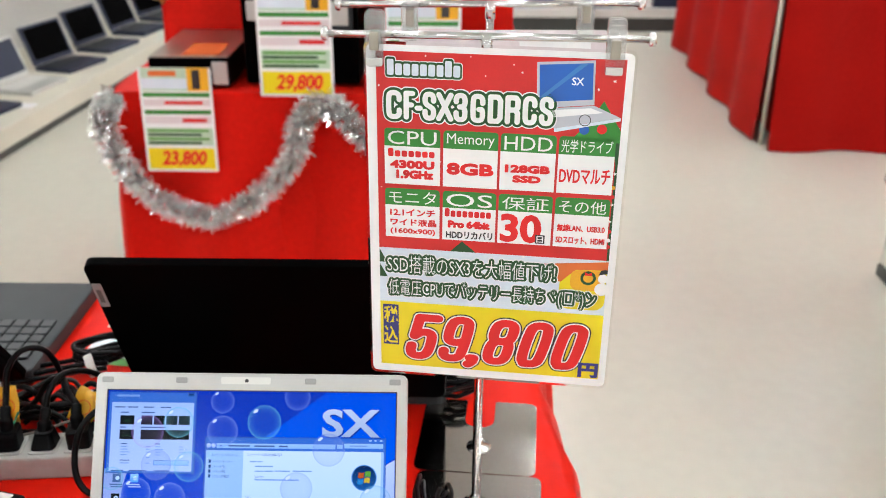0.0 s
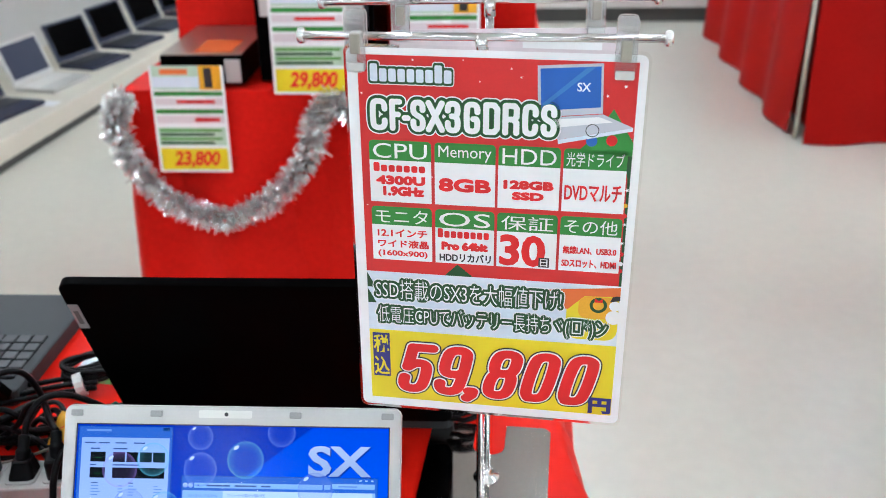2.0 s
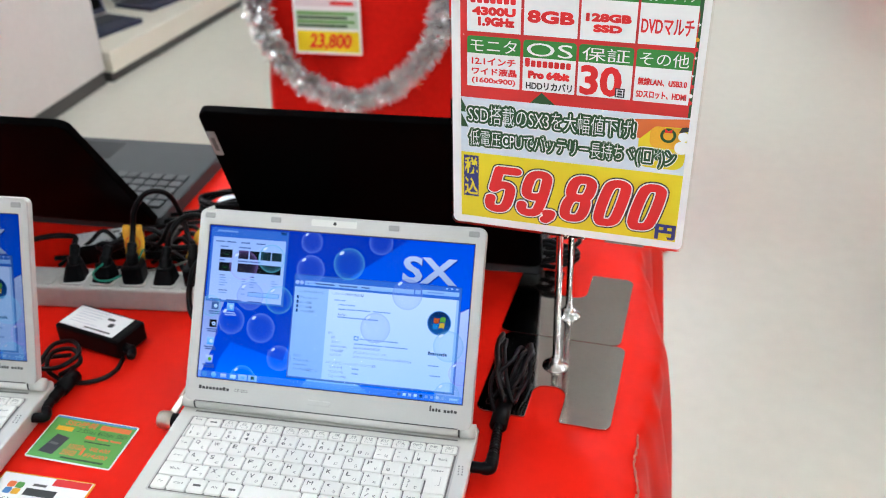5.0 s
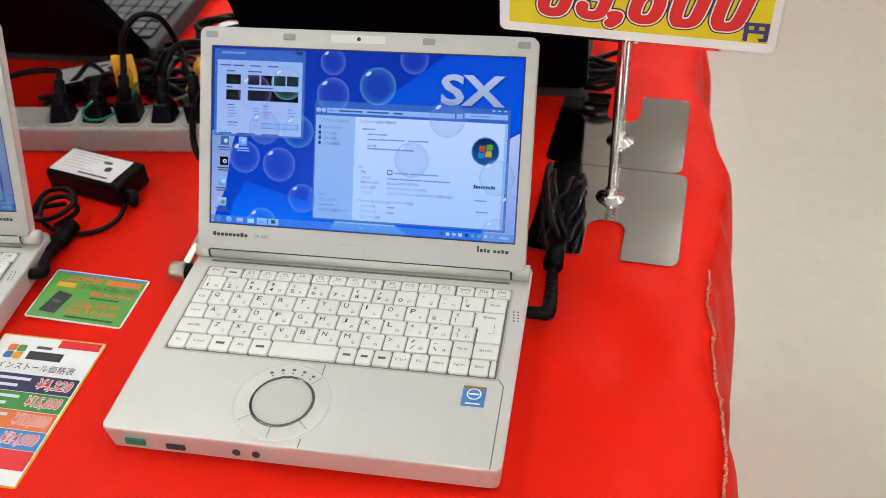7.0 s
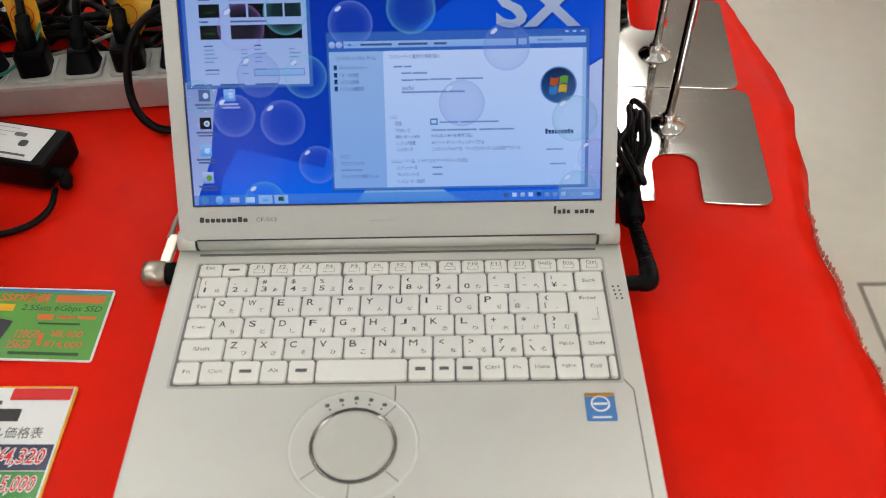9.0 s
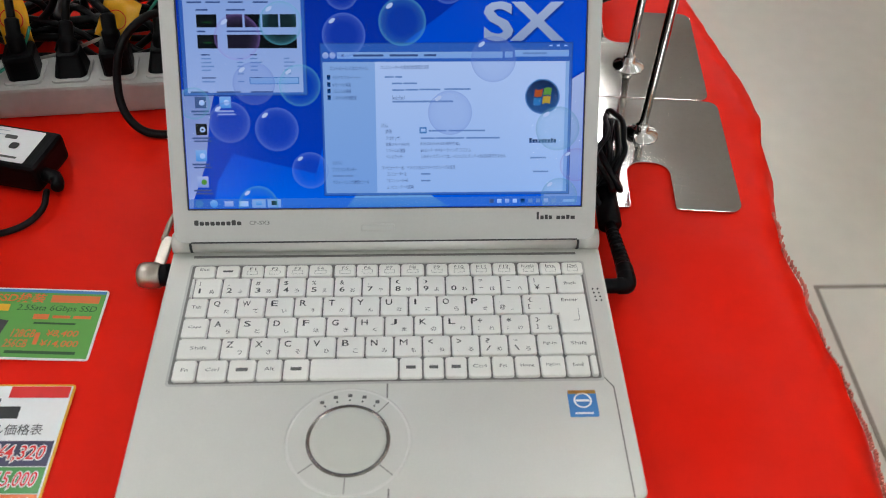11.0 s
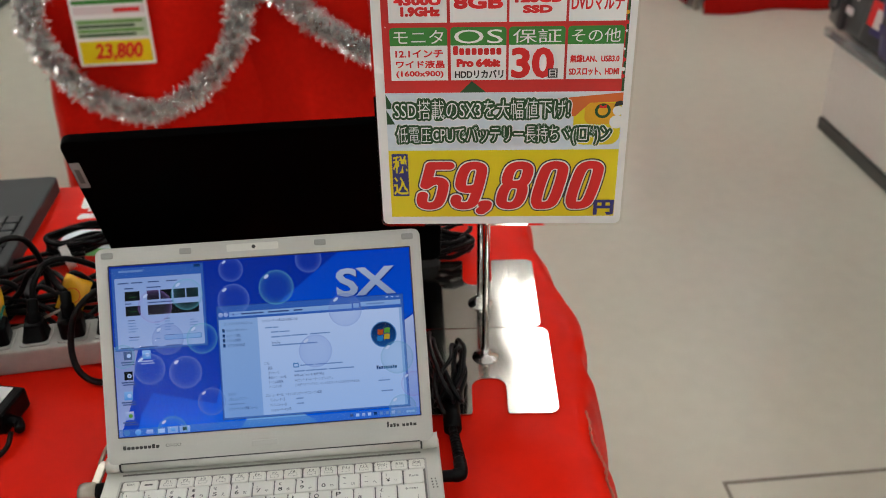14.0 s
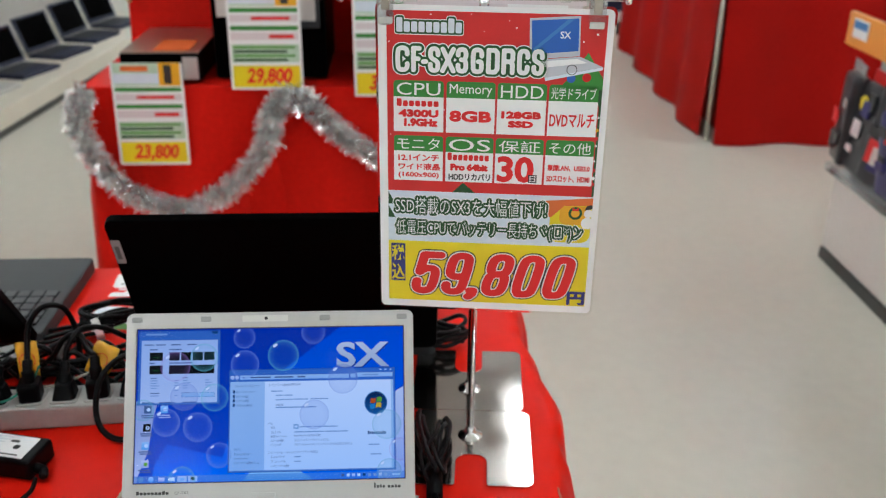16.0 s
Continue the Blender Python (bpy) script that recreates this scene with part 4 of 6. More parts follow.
    for i, a in enumerate((122, 106, 90, 74, 58)):
        px, py = cx + 0.0280 * math.cos(radians(a)), cy + 0.0280 * math.sin(radians(a))
        part("indicator_light", prism(rounded(0.0012, 0.0012, 0.0006, 3, px, py), 0.0256, 0.0260), M["ink"], ob)
        part("indicator_mark", prism(rounded(0.0026, 0.0022, 0.0004, 2, cx + 0.0315 * math.cos(radians(a)), cy + 0.0315 * math.sin(radians(a))), 0.0256, 0.0259), M["soft_ink"], ob)
    # processor sticker as plain shapes
    st = part("sticker", prism(rounded(0.0175, 0.0195, 0.0008, 2, 0.1205, -0.1405), 0.0252, 0.0255), M["cblue"], ob, "blue and gold sticker")
    part("sticker_band", rect(0.1120, -0.1336, 0.1290, -0.1310, 0.0257), M["gold"], st)
    part("sticker_mark", annulus(0.1205, -0.1385, 0.0045, 0.0056, 0.0257, 24), M["paper"], st)
    part("sticker_mark", rect(0.1165, -0.1394, 0.1245, -0.1378, 0.0257), M["paper"], st)
    part("sticker_mark", rect(0.1150, -0.1485, 0.1260, -0.1472, 0.0257), M["paper"], st)
    for i in range(4):
        for j in range(2):
            part("speaker_hole", prism(rounded(0.0013, 0.0013, 0.00064, 2, 0.1395 + 0.0034 * j + 0.0004 * i, -0.0475 - 0.0034 * i), 0.0250, 0.0256), M["ink"], ob)
    # hinge
    part("hinge_barrel", tube([(-0.1345, -0.006, 0.0320), (0.1325, -0.006, 0.0320)], 0.0068, n=20, per=1), M["barrel"], ob)
    for a, b in ((-0.1480, -0.1358), (0.1338, 0.1480)):
        part("hinge_cap", tube([(a, -0.006, 0.0318), (b, -0.006, 0.0318)], 0.0070, n=20, per=1), M["silver"], ob)
    for a, b in ((-0.1359, -0.1343), (0.1323, 0.1339)):
        part("hinge_seam", tube([(a, -0.006, 0.0319), (b, -0.006, 0.0319)], 0.0071, n=20, per=1), M["ink"], ob, "dark seam beside the hinge")
    # dark strip laid on the case as the shade below the barrel
    part("hinge_shadow_gap", box(-0.1340, 0.1320, -0.0146, -0.0128, 0.0252, 0.0256), M["tray"], ob)
    # lid, leaning back; in its own frame x runs along the hinge and y up the lid
    frame_m = pose(0, -0.0120, 0.0370, 90 - lean, 0, 0)
    lid = part("lid", prism(rounded(0.290, 0.1925, 0.007, 5, -0.0005, 0.0962), -0.0085, -0.0014, 0.0), M["silver"], ob, m=frame_m)
    w, y0, y1 = 0.1337, 0.0245, 0.1755
    bez = bmesh.new()
    outer = rounded(0.290, 0.1925, 0.007, 5, -0.0005, 0.0962)
    inner = rounded(2 * w + 0.0028, y1 - y0 + 0.0028, 0.0003, 5, 0, (y0 + y1) / 2)
    rings = [[bez.verts.new((x, y, z)) for x, y in pts] for pts, z in ((outer, -0.0014), (rounded(0.2890, 0.1915, 0.0065, 5, -0.0005, 0.0962), 0.0006), (inner, 0.0006), (inner, -0.0012))]
    for a, b in zip(rings, rings[1:]):
        for i in range(len(a)):
            bez.faces.new((a[i], a[(i + 1) % len(a)], b[(i + 1) % len(b)], b[i]))
    part("bezel", bez, M["bezel"], lid)
    for bx in (-0.1345, -0.0655, 0.0545, 0.1330):
        part("rubber_bumper", prism(rounded(0.0105, 0.0055, 0.001, 2, bx, 0.1858), 0.0005, 0.0016, 0.0004), M["bumper"], lid, "grey rubber bumper")
    part("camera_strip", prism(rounded(0.046, 0.0065, 0.001, 2, -0.006, 0.1858), 0.0005, 0.0009), M["silver"], lid)
    part("webcam", prism(rounded(0.0034, 0.0034, 0.0016, 4, -0.005, 0.1858), 0.0008, 0.0012), M["ink"], lid, "tiny black camera lens")
    part("maker_mark", word_blocks(-0.1310, 0.0128, -0.0985, 0.0027, 9, (0, 7), 0.18), M["ink"], lid, "dark maker's mark as blocks", m=pose(0, 0, 0.0009))
    part("model_mark", text("CF-SX3", -0.0935, 0.0130, -0.0800, 0.0158, 0.0009), M["soft_ink"], lid)
    for bx, bw, bh in ((0.1035, 0.0016, 0.0052), (0.1060, 0.0024, 0.0026), (0.1092, 0.0020, 0.0032), (0.1120, 0.0022, 0.0026), (0.1172, 0.0026, 0.0024), (0.1206, 0.0026, 0.0024), (0.1240, 0.0022, 0.0030), (0.1270, 0.0030, 0.0024)):
        part("range_mark", rect(bx, 0.0150, bx + bw, 0.0150 + bh, 0.0009), M["ink"], lid, "dark script mark as blocks")
    # ink strip on the bezel, painted as the shade between lid and barrel
    part("hinge_gap", rect(-0.1340, 0.0002, 0.1320, 0.0013, 0.0009), M["ink"], lid, "dark strip for the shade above the hinge")
    part("lid_latch", prism(rounded(0.023, 0.0048, 0.001, 2, -0.006, 0.0105), 0.0004, 0.0018, 0.0005), M["bezel"], lid)

    display(lid, w, y0, y1, words)
    return ob


def display(lid, w, y0, y1, words):
    """The lit screen: wallpaper, two windows, icons and drawn bubbles; U runs 0..1 across, V 0..1 down."""
    S = G if words else G_DIM

    def X(u):
        return -w + 2 * w * u

    def Y(v):
        return y1 - (y1 - y0) * v

    def pane(name, pts, m, d, lab=""):
        return part(name, flat([(X(u), Y(v)) for u, v in pts], d), S[m], lid, lab)

    def prect(name, u0, v0, u1, v1, m, d, lab=""):
        return pane(name, [(u0, v0), (u1, v0), (u1, v1), (u0, v1)], m, d, lab)

    part("display_gasket", prism(rounded(2 * w + 0.0030, y1 - y0 + 0.0030, 0.0008, 3, 0, (y0 + y1) / 2), -0.0012, -0.0007), M["ink"], lid, "thin black screen edge")
    part("display", rect(-w - 0.0004, y0 - 0.0004, w + 0.0004, y1 + 0.0004, -0.0006), S["deep"], lid, "lit blue screen")
    e = 0.00009
    z = [-0.0006 + e * i for i in range(1, 14)]
    pane("wallpaper_shape", [(0.76, 0), (1, 0), (1, 0.39), (0.93, 0.47), (0.93, 1), (0.30, 1), (0.36, 0.62), (0.50, 0.34)], "mid", z[0])
    pane("wallpaper_shape", [(0.117, 0.754), (0.333, 0.85), (0.42, 0.885), (0.42, 1), (0.06, 1), (0.075, 0.88)], "mid2", z[0])
    pane("wallpaper_shape", [(0, 0.47), (0.082, 0.47), (0.066, 0.57), (0.048, 0.80), (0.012, 0.96), (0.010, 1), (0, 1)], "lilac", z[0])
    pane("wallpaper_shape", [(1, 0.40), (1, 1), (0.90, 1), (0.955, 0.447)], "light", z[1])
    pane("wallpaper_shape", [(0.43, 0.93), (0.60, 0.93), (0.66, 1), (0.40, 1)], "cyan", z[1])
    prect("taskbar", 0, 0.957, 1, 1, "task", z[2])
    for i, u in enumerate((0.025, 0.062, 0.100, 0.138, 0.176, 0.215)):
        if i > 3:
            prect("taskbar_button", u - 0.017, 0.960, u + 0.017, 0.998, "side", z[3])
            prect("taskbar_icon", u - 0.007, 0.967, u + 0.007, 0.987, ("cyan", "graph")[i - 4], z[4])
        else:
            part("taskbar_icon", disc(X(u), Y(0.979), 0.0027, z[3], 16) if i in (0, 1) else rect(X(u) - 0.0030, Y(0.992), X(u) + 0.0030, Y(0.968), z[3]), S[("orbrim", "cyan", "light", "win")[i]], lid)
    for i in range(9):
        prect("tray_icon", 0.765 + 0.020 * i, 0.968, 0.776 + 0.020 * i, 0.986, ("bar", "win", "light", "win", "orb", "faint", "faint", "light", "faint")[i], z[3])
    part("clock_bar", rect(X(0.955), Y(0.984), X(0.985), Y(0.972), z[3]), S["side"], lid)
    # desktop icons with captions of unreadable bars
    for u, v, m, n in ((0.044, 0.527, "bar", "bar"), (0.105, 0.527, "cyan", "light"), (0.042, 0.645, "graph", "bar"), (0.038, 0.762, "cyan", "bar"), (0.038, 0.880, "light", "bar")):
        prect("desktop_icon", u - 0.014, v - 0.026, u + 0.014, v + 0.024, m, z[3])
        part("icon_mark", disc(X(u + 0.003), Y(v), 0.0019, z[4], 12), S["win" if m != "light" else "g"], lid)
        if m == "graph":
            part("icon_mark", disc(X(u + 0.003), Y(v), 0.0008, z[5], 10), S["graph"], lid)
        prect("icon_caption", u - 0.024, v + 0.034, u + 0.020, v + 0.042, n, z[3])
        prect("icon_caption", u - 0.020, v + 0.048, u + 0.024, v + 0.055, n, z[3])
    # monitor window
    prect("monitor_window", 0.004, 0.006, 0.310, 0.498, "edge", z[3] + e * 0.5, "pale monitor window")
    prect("window_frame", 0.006, 0.010, 0.308, 0.494, "frame", z[4])
    prect("window_body", 0.015, 0.070, 0.300, 0.484, "mon", z[5])
    prect("close_button", 0.278, 0.014, 0.300, 0.032, "orb", z[6])
    prect("title_line", 0.030, 0.024, 0.110, 0.036, "faint", z[6])
    for u0, v0, u1, v1 in ((0.046, 0.150, 0.095, 0.205), (0.119, 0.150, 0.158, 0.205), (0.163, 0.150, 0.201, 0.205), (0.206, 0.150, 0.245, 0.205), (0.249, 0.150, 0.288, 0.205), (0.046, 0.236, 0.095, 0.294), (0.119, 0.236, 0.288, 0.294)):
        prect("graph", u0, v0, u1, v1, "graph", z[6], "black graph pane")
    for v in (0.182, 0.268):
        prect("graph_trace", 0.060, v, 0.082, v + 0.003, "trace", z[7])
    for u0, v0, u1 in ((0.046, 0.132, 0.075), (0.119, 0.132, 0.165), (0.046, 0.222, 0.066), (0.119, 0.222, 0.205), (0.022, 0.482, 0.065), (0.085, 0.482, 0.145), (0.170, 0.482, 0.225)):
        prect("text_line", u0, v0 - 0.004, u1, v0 + 0.003, "bar", z[6])
    for u in (0.025, 0.070, 0.125, 0.185):
        prect("tab_line", u, 0.096, u + 0.036, 0.103, "bar", z[6])
    rnd = random.Random(4)
    for i in range(8):
        v = 0.318 + 0.0165 * i
        if i != 5:
            for u, wide in ((0.052, 0.035), (0.172, 0.030)):
                prect("text_line", u, v, u + wide * rnd.uniform(0.5, 1), v + 0.0055, "bar" if i in (0, 6) else "faint", z[6])
        if i not in (0, 6):
            prect("text_line", 0.140, v, 0.155, v + 0.005, "faint", z[6])
            if i < 6:
                prect("text_line", 0.255, v, 0.255 + rnd.uniform(0.012, 0.03), v + 0.005, "faint", z[6])
    prect("window_button", 0.168, 0.418, 0.290, 0.448, "orbrim", z[6])
    prect("button_face", 0.170, 0.421, 0.288, 0.445, "side", z[7])
    # system window with its translucent frame
    prect("system_window", 0.343, 0.272, 0.970, 0.948, "edge", z[3] + e * 0.5, "pale system information window")
    prect("window_frame", 0.345, 0.276, 0.968, 0.944, "frame", z[4])
    prect("window_side", 0.349, 0.354, 0.478, 0.935, "side", z[5])
    prect("window_body", 0.478, 0.354, 0.953, 0.935, "win", z[5])
    prect("scroll_bar", 0.953, 0.354, 0.962, 0.935, "side", z[5])
    prect("address_bar", 0.385, 0.312, 0.795, 0.340, "side", z[5])
    prect("search_bar", 0.825, 0.306, 0.960, 0.334, "side", z[5])
    prect("address_mark", 0.800, 0.312, 0.820, 0.338, "side", z[5])
    for u in (0.357, 0.374):
        part("nav_button", disc(X(u), Y(0.326), 0.0021, z[6], 16), S["light"], lid)
    for u0, u1 in ((0.396, 0.402), (0.425, 0.50), (0.515, 0.585), (0.60, 0.63)):
        prect("text_line", u0, 0.322, u1, 0.331, "bar", z[6])
    for u in (0.915, 0.933, 0.952):
        prect("frame_button", u - 0.004, 0.284, u + 0.004, 0.290, "win", z[6])
    prect("text_line", 0.845, 0.316, 0.905, 0.324, "faint", z[6])
    lines = (("コントロール パネル ホーム", 0.367, 0.372, 0.460, 0), ("デバイス マネージャー", 0.372, 0.412, 0.441, 0), ("リモートの設定", 0.372, 0.443, 0.418, 0), ("システムの保護", 0.372, 0.471, 0.418, 0),
             ("システムの詳細設定", 0.372, 0.500, 0.431, 0), ("関連項目", 0.366, 0.789, 0.391, 1), ("アクション センター", 0.366, 0.818, 0.428, 0), ("パフォーマンスの情報とツール", 0.366, 0.876, 0.458, 0),
             ("コンピューターの基本的な情報の表示", 0.492, 0.369, 0.612, 0), ("Service Pack 1", 0.520, 0.500, 0.551, 0), ("システム", 0.490, 0.623, 0.508, 0), ("評価:", 0.502, 0.650, 0.518, 0), ("プロセッサ:", 0.502, 0.680, 0.539, 0),
             ("実装メモリ (RAM):", 0.502, 0.708, 0.562, 0), ("システムの種類:", 0.502, 0.735, 0.551, 0), ("ペンとタッチ:", 0.502, 0.762, 0.545, 0), ("8.00 GB (7.89 GB 使用可能)", 0.589, 0.706, 0.688, 0),
             ("64 ビット オペレーティング システム", 0.590, 0.734, 0.717, 0), ("このディスプレイでは、ペン入力とタッチ入力は利用できません", 0.590, 0.762, 0.806, 0),
             ("コンピューター名、ドメインおよびワークグループの設定", 0.490, 0.812, 0.677, 0), ("コンピューター名:", 0.503, 0.840, 0.554, 0), ("フル コンピューター名:", 0.503, 0.870, 0.557, 0), ("コンピューターの説明", 0.503, 0.900, 0.570, 0))
    for body, u, v, u1, pale in lines:
        if words:
            part("window_lettering", text(body, X(u), Y(v + 0.018), X(u1), Y(v), z[6]), S["faint" if pale else "bar"], lid)
        else:
            prect("text_line", u, v + 0.005, u1, v + 0.012, "faint", z[6])
    # brand and account names as plain bars, one to a word
    for v, a, b in ((0.855, 0.366, 0.395), (0.855, 0.398, 0.418), (0.418, 0.502, 0.524), (0.418, 0.527, 0.545), (0.446, 0.520, 0.545), (0.446, 0.548, 0.582), (0.475, 0.520, 0.550), (0.474, 0.553, 0.585), (0.473, 0.588, 0.640), (0.472, 0.650, 0.716),
                    (0.655, 0.610, 0.655), (0.655, 0.660, 0.752), (0.688, 0.590, 0.625), (0.688, 0.628, 0.700), (0.688, 0.705, 0.790), (0.849, 0.590, 0.614), (0.879, 0.590, 0.614), (0.779, 0.868, 0.908), (0.842, 0.876, 0.915)):
        prect("text_line", a, v - 0.002, b, v + 0.005, "faint", z[6])
    prect("text_line", 0.520, 0.523, 0.672, 0.531, "faint", z[6])
    for v in (0.418, 0.449, 0.477, 0.506):
        prect("shield_icon", 0.359, v - 0.008, 0.367, v + 0.012, "orb", z[6])
    prect("rating_icon", 0.587, 0.640, 0.605, 0.668, "orbrim", z[6])
    prect("rating_icon", 0.590, 0.647, 0.602, 0.661, "win", z[7])
    for i, hh in enumerate((0.022, 0.016, 0.016, 0.016, 0.016, 0.016, 0.016, 0.020, 0.016)):
        prect("maker_bar", 0.865 + 0.0077 * i, 0.714 - hh, 0.871 + 0.0077 * i, 0.714, "orb", z[6])
    ox, oy = X(0.896), Y(0.508)
    part("orb_mark", disc(ox, oy, 0.0116, z[6], 40), S["orb"], lid, "round dark mark with four coloured shapes")
    part("orb_mark", annulus(ox, oy, 0.0108, 0.0117, z[7]), S["orbrim"], lid)
    for c, dx, dy in (("r", -1, 1), ("g", 1, 1), ("b", -1, -1), ("y", 1, -1)):
        a, b = (0.0004, 0.0056) if dx > 0 else (-0.0056, -0.0004)
        c0, c1 = (0.0004, 0.0052) if dy > 0 else (-0.0052, -0.0004)
        pts = []
        for k in range(7):
            x = a + (b - a) * k / 6
            pts.append((x, c1 + 0.0009 * math.sin(x * 520)))
        for k in range(6, -1, -1):
            x = a + (b - a) * k / 6
            pts.append((x, c0 + 0.0009 * math.sin(x * 520)))
        part("orb_shape", flat([(ox + x + y * 0.12, oy + y) for x, y in pts], z[8]), S[c], lid)
    # big model letters on the wallpaper
    part("wallpaper_letters", text("SX", X(0.752) + 0.0010, Y(0.262) - 0.0012, X(0.938) + 0.0010, Y(0.105) - 0.0012, z[2], bold=0.03), S["logoshade"], lid)
    part("wallpaper_letters", text("SX", X(0.752), Y(0.262), X(0.938), Y(0.105), z[3], bold=0.028), S["logo"], lid, "large pale letters")
    for i, (a, b, hh) in enumerate(((0.790, 0.797, 0.034), (0.800, 0.812, 0.020), (0.817, 0.829, 0.024), (0.834, 0.848, 0.020), (0.858, 0.872, 0.018), (0.876, 0.890, 0.018), (0.894, 0.906, 0.020), (0.910, 0.925, 0.018))):
        prect("wallpaper_mark", a, 0.318 - hh, b, 0.318, "light", z[2])
    # bubbles
    for u, v, r, m in ((0.403, 0.239, 14.4, "blue"), (0.178, 0.445, 14.2, "over"), (0.291, 0.454, 13.9, "green"), (0.113, 0.613, 13.9, "blue"), (0.230, 0.646, 14.7, "blue"), (0.175, 0.988, 13.6, "green"), (0.028, 0.530, 10.7, "green"),
                       (0.143, 0.246, 15.2, "pink"), (0.250, 0.188, 14.2, "green"), (0.547, 0.183, 15.8, "green"), (0.772, 0.345, 15.2, "over"), (0.664, 0.577, 15.0, "over"), (0.936, 0.650, 15.0, "overgreen"), (0.944, 0.956, 12.6, "overgreen"),
                       (0.986, 0.814, 11.5, "pink"), (0.40, 0.06, 11.0, "blue"), (0.66, 0.03, 12.0, "blue"), (0.31, 0.83, 12.5, "blue")):
        x, y, r = X(u), Y(v), r / 1000
        bm = bmesh.new()
        uv = bm.loops.layers.uv.new("UVMap")
        f = bm.faces.new([bm.verts.new((min(w, max(-w, x + r * math.cos(2 * math.pi * k / 48))), min(y1, max(y0, y + r * math.sin(2 * math.pi * k / 48))), z[8] + 0.000004 * (int(u * 100) % 9))) for k in range(48)])
        for lp in f.loops:
            lp[uv].uv = ((lp.vert.co.x - x) / r, (lp.vert.co.y - y) / r)
        part("bubble", bm, B[m], lid)
        if y + r * 0.8 < y1 and x - r * 0.7 > -w:
            sh = flat([(x - r * 0.52 + r * (0.17 * math.cos(t) * 0.8 - 0.085 * math.sin(t) * 0.6), y + r * 0.64 + r * (0.17 * math.cos(t) * 0.6 + 0.085 * math.sin(t) * 0.8)) for t in [2 * math.pi * k / 14 for k in range(14)]], z[9])
            part("bubble_shine", sh, S["shine"], lid)
    part("screen_gloss", rect(-w, y0, w, y1, z[11]), SHEEN, lid)


silver_laptop(pose(0, 0, T), 32.5, "open silver laptop with white keys and blue screen", True)
silver_laptop(pose(-0.4515, -0.010, T, 0, 0, 3), 20, "second open silver laptop beside green cards", False)

# ---- the hanging price sign ----
SIGN = pose(0.2198, 0.0803, 1.2067, -0.38, 0.39, -6.36)
sign = thing("price_sign", "laminated red, green and yellow laptop price sign", "price sign", SIGN)
UP = pose(0, 0, 0, 90, 0, 0)   # prints are drawn flat, then stood up


def pr(name, bm, m, d, label=""):
    """A print on the sign: millimetres from its top-left corner are already metres here; d is the layer."""
    for v in bm.verts:
        v.co.z += 0.00025 * d
    return part(name, bm, M[m] if isinstance(m, str) else m, sign, label, m=UP)


def sx(u):
    return -0.1055 + u / 1000


def sy(v):
    return -v / 1000


def srect(u0, v0, u1, v1):
    return rect(sx(u0), sy(v1), sx(u1), sy(v0))


def sround(u0, v0, u1, v1, r=2.0):
    return flat(rounded((u1 - u0) / 1000, (v1 - v0) / 1000, r / 1000, 4, sx((u0 + u1) / 2), sy((v0 + v1) / 2)))


def stext(body, u0, v0, u1, v1, bold=0.0, shear=0.0, fine=3):
    return text(body, sx(u0), sy(v1), sx(u1), sy(v0), 0, bold, shear, None, fine)


def spoly(pts):
    return flat([(sx(u), sy(v)) for u, v in pts])


card = prism(rounded(0.211, 0.301, 0.005, 4, 0, -0.1505), -0.0009, -0.0003)
part("card", card, M["paper"], sign, "white laminated card", m=UP)
pr("red_field", srect(8, 5, 205, 176), "red", 0)
pr("winter_field", srect(8, 176, 205, 228.5), "ice", 0)
pr("price_field", srect(8, 228.5, 205, 293.5), "yellow", 0)
# maker's name as plain blocks
for g, m, d in ((2.4, "paper", 1), (1.7, "dgreen", 2), (0.0, "ice", 3)):
    for k in range(9):
        a, top = 17 + 6.67 * k - g * 0.8, 14.5 - (3.4 if k in (0, 7) else 0)
        pr("maker_mark", sround(a, top - g, a + 5.5 + g * 1.6, 24 + g, 1.4 + g * 0.5), m, d + 0.03 * k, "white and green maker's mark" if d == 3 else "")
# model number
MODEL = [(c, sx(a), (b - a) / 1000) for c, a, b in (("C", 16, 29), ("F", 30.4, 40), ("-", 39.4, 46), ("S", 45.8, 57), ("X", 57, 71), ("3", 71, 82.4), ("G", 84.6, 96.6), ("D", 98.6, 110.8), ("R", 112.4, 124.6), ("C", 126.4, 138), ("S", 139.6, 151))]
for g, m, d in ((3.1, "paper", 2), (2.2, "dgreen", 3), (0.35, "green", 4), (0.0, "paper", 5)):
    pr("model_lettering", pen_lettering(MODEL, sy(60.2), 0.0240, 0.00215, 0.0021, g / 1000), m, d, "white letters edged in green" if d == 5 else "")
# picture of the laptop
pr("picture_tree", spoly([(190, 38), (205, 62), (205, 72), (165, 72), (176, 60)]), "green", 1)
pr("picture_bauble", disc(sx(176), sy(62), 0.004, 0, 16), "pblue", 2)
pr("picture_bauble", disc(sx(190), sy(61), 0.004, 0, 16), "redink", 2)
pr("picture_lid", spoly([(136, 9), (181, 6), (182.5, 41.5), (137.5, 46)]), "pgrey", 2)
pr("picture_screen", spoly([(138, 11), (179.5, 8.2), (180.8, 37), (139.5, 41)]), "pblue", 3)
pr("picture_glint", spoly([(140, 36), (170, 9.2), (176, 8.7), (142, 38)]), "cblue", 4)
pr("picture_letters", stext("SX", 164, 20, 173, 26, 0.02), "paper", 4)
pr("picture_base", spoly([(137.5, 46.5), (182.5, 42), (204, 51), (152, 62)]), "pgrey", 2)
pr("picture_keys", spoly([(143, 47.5), (180, 44), (190, 47.5), (150, 53)]), "paper", 3)
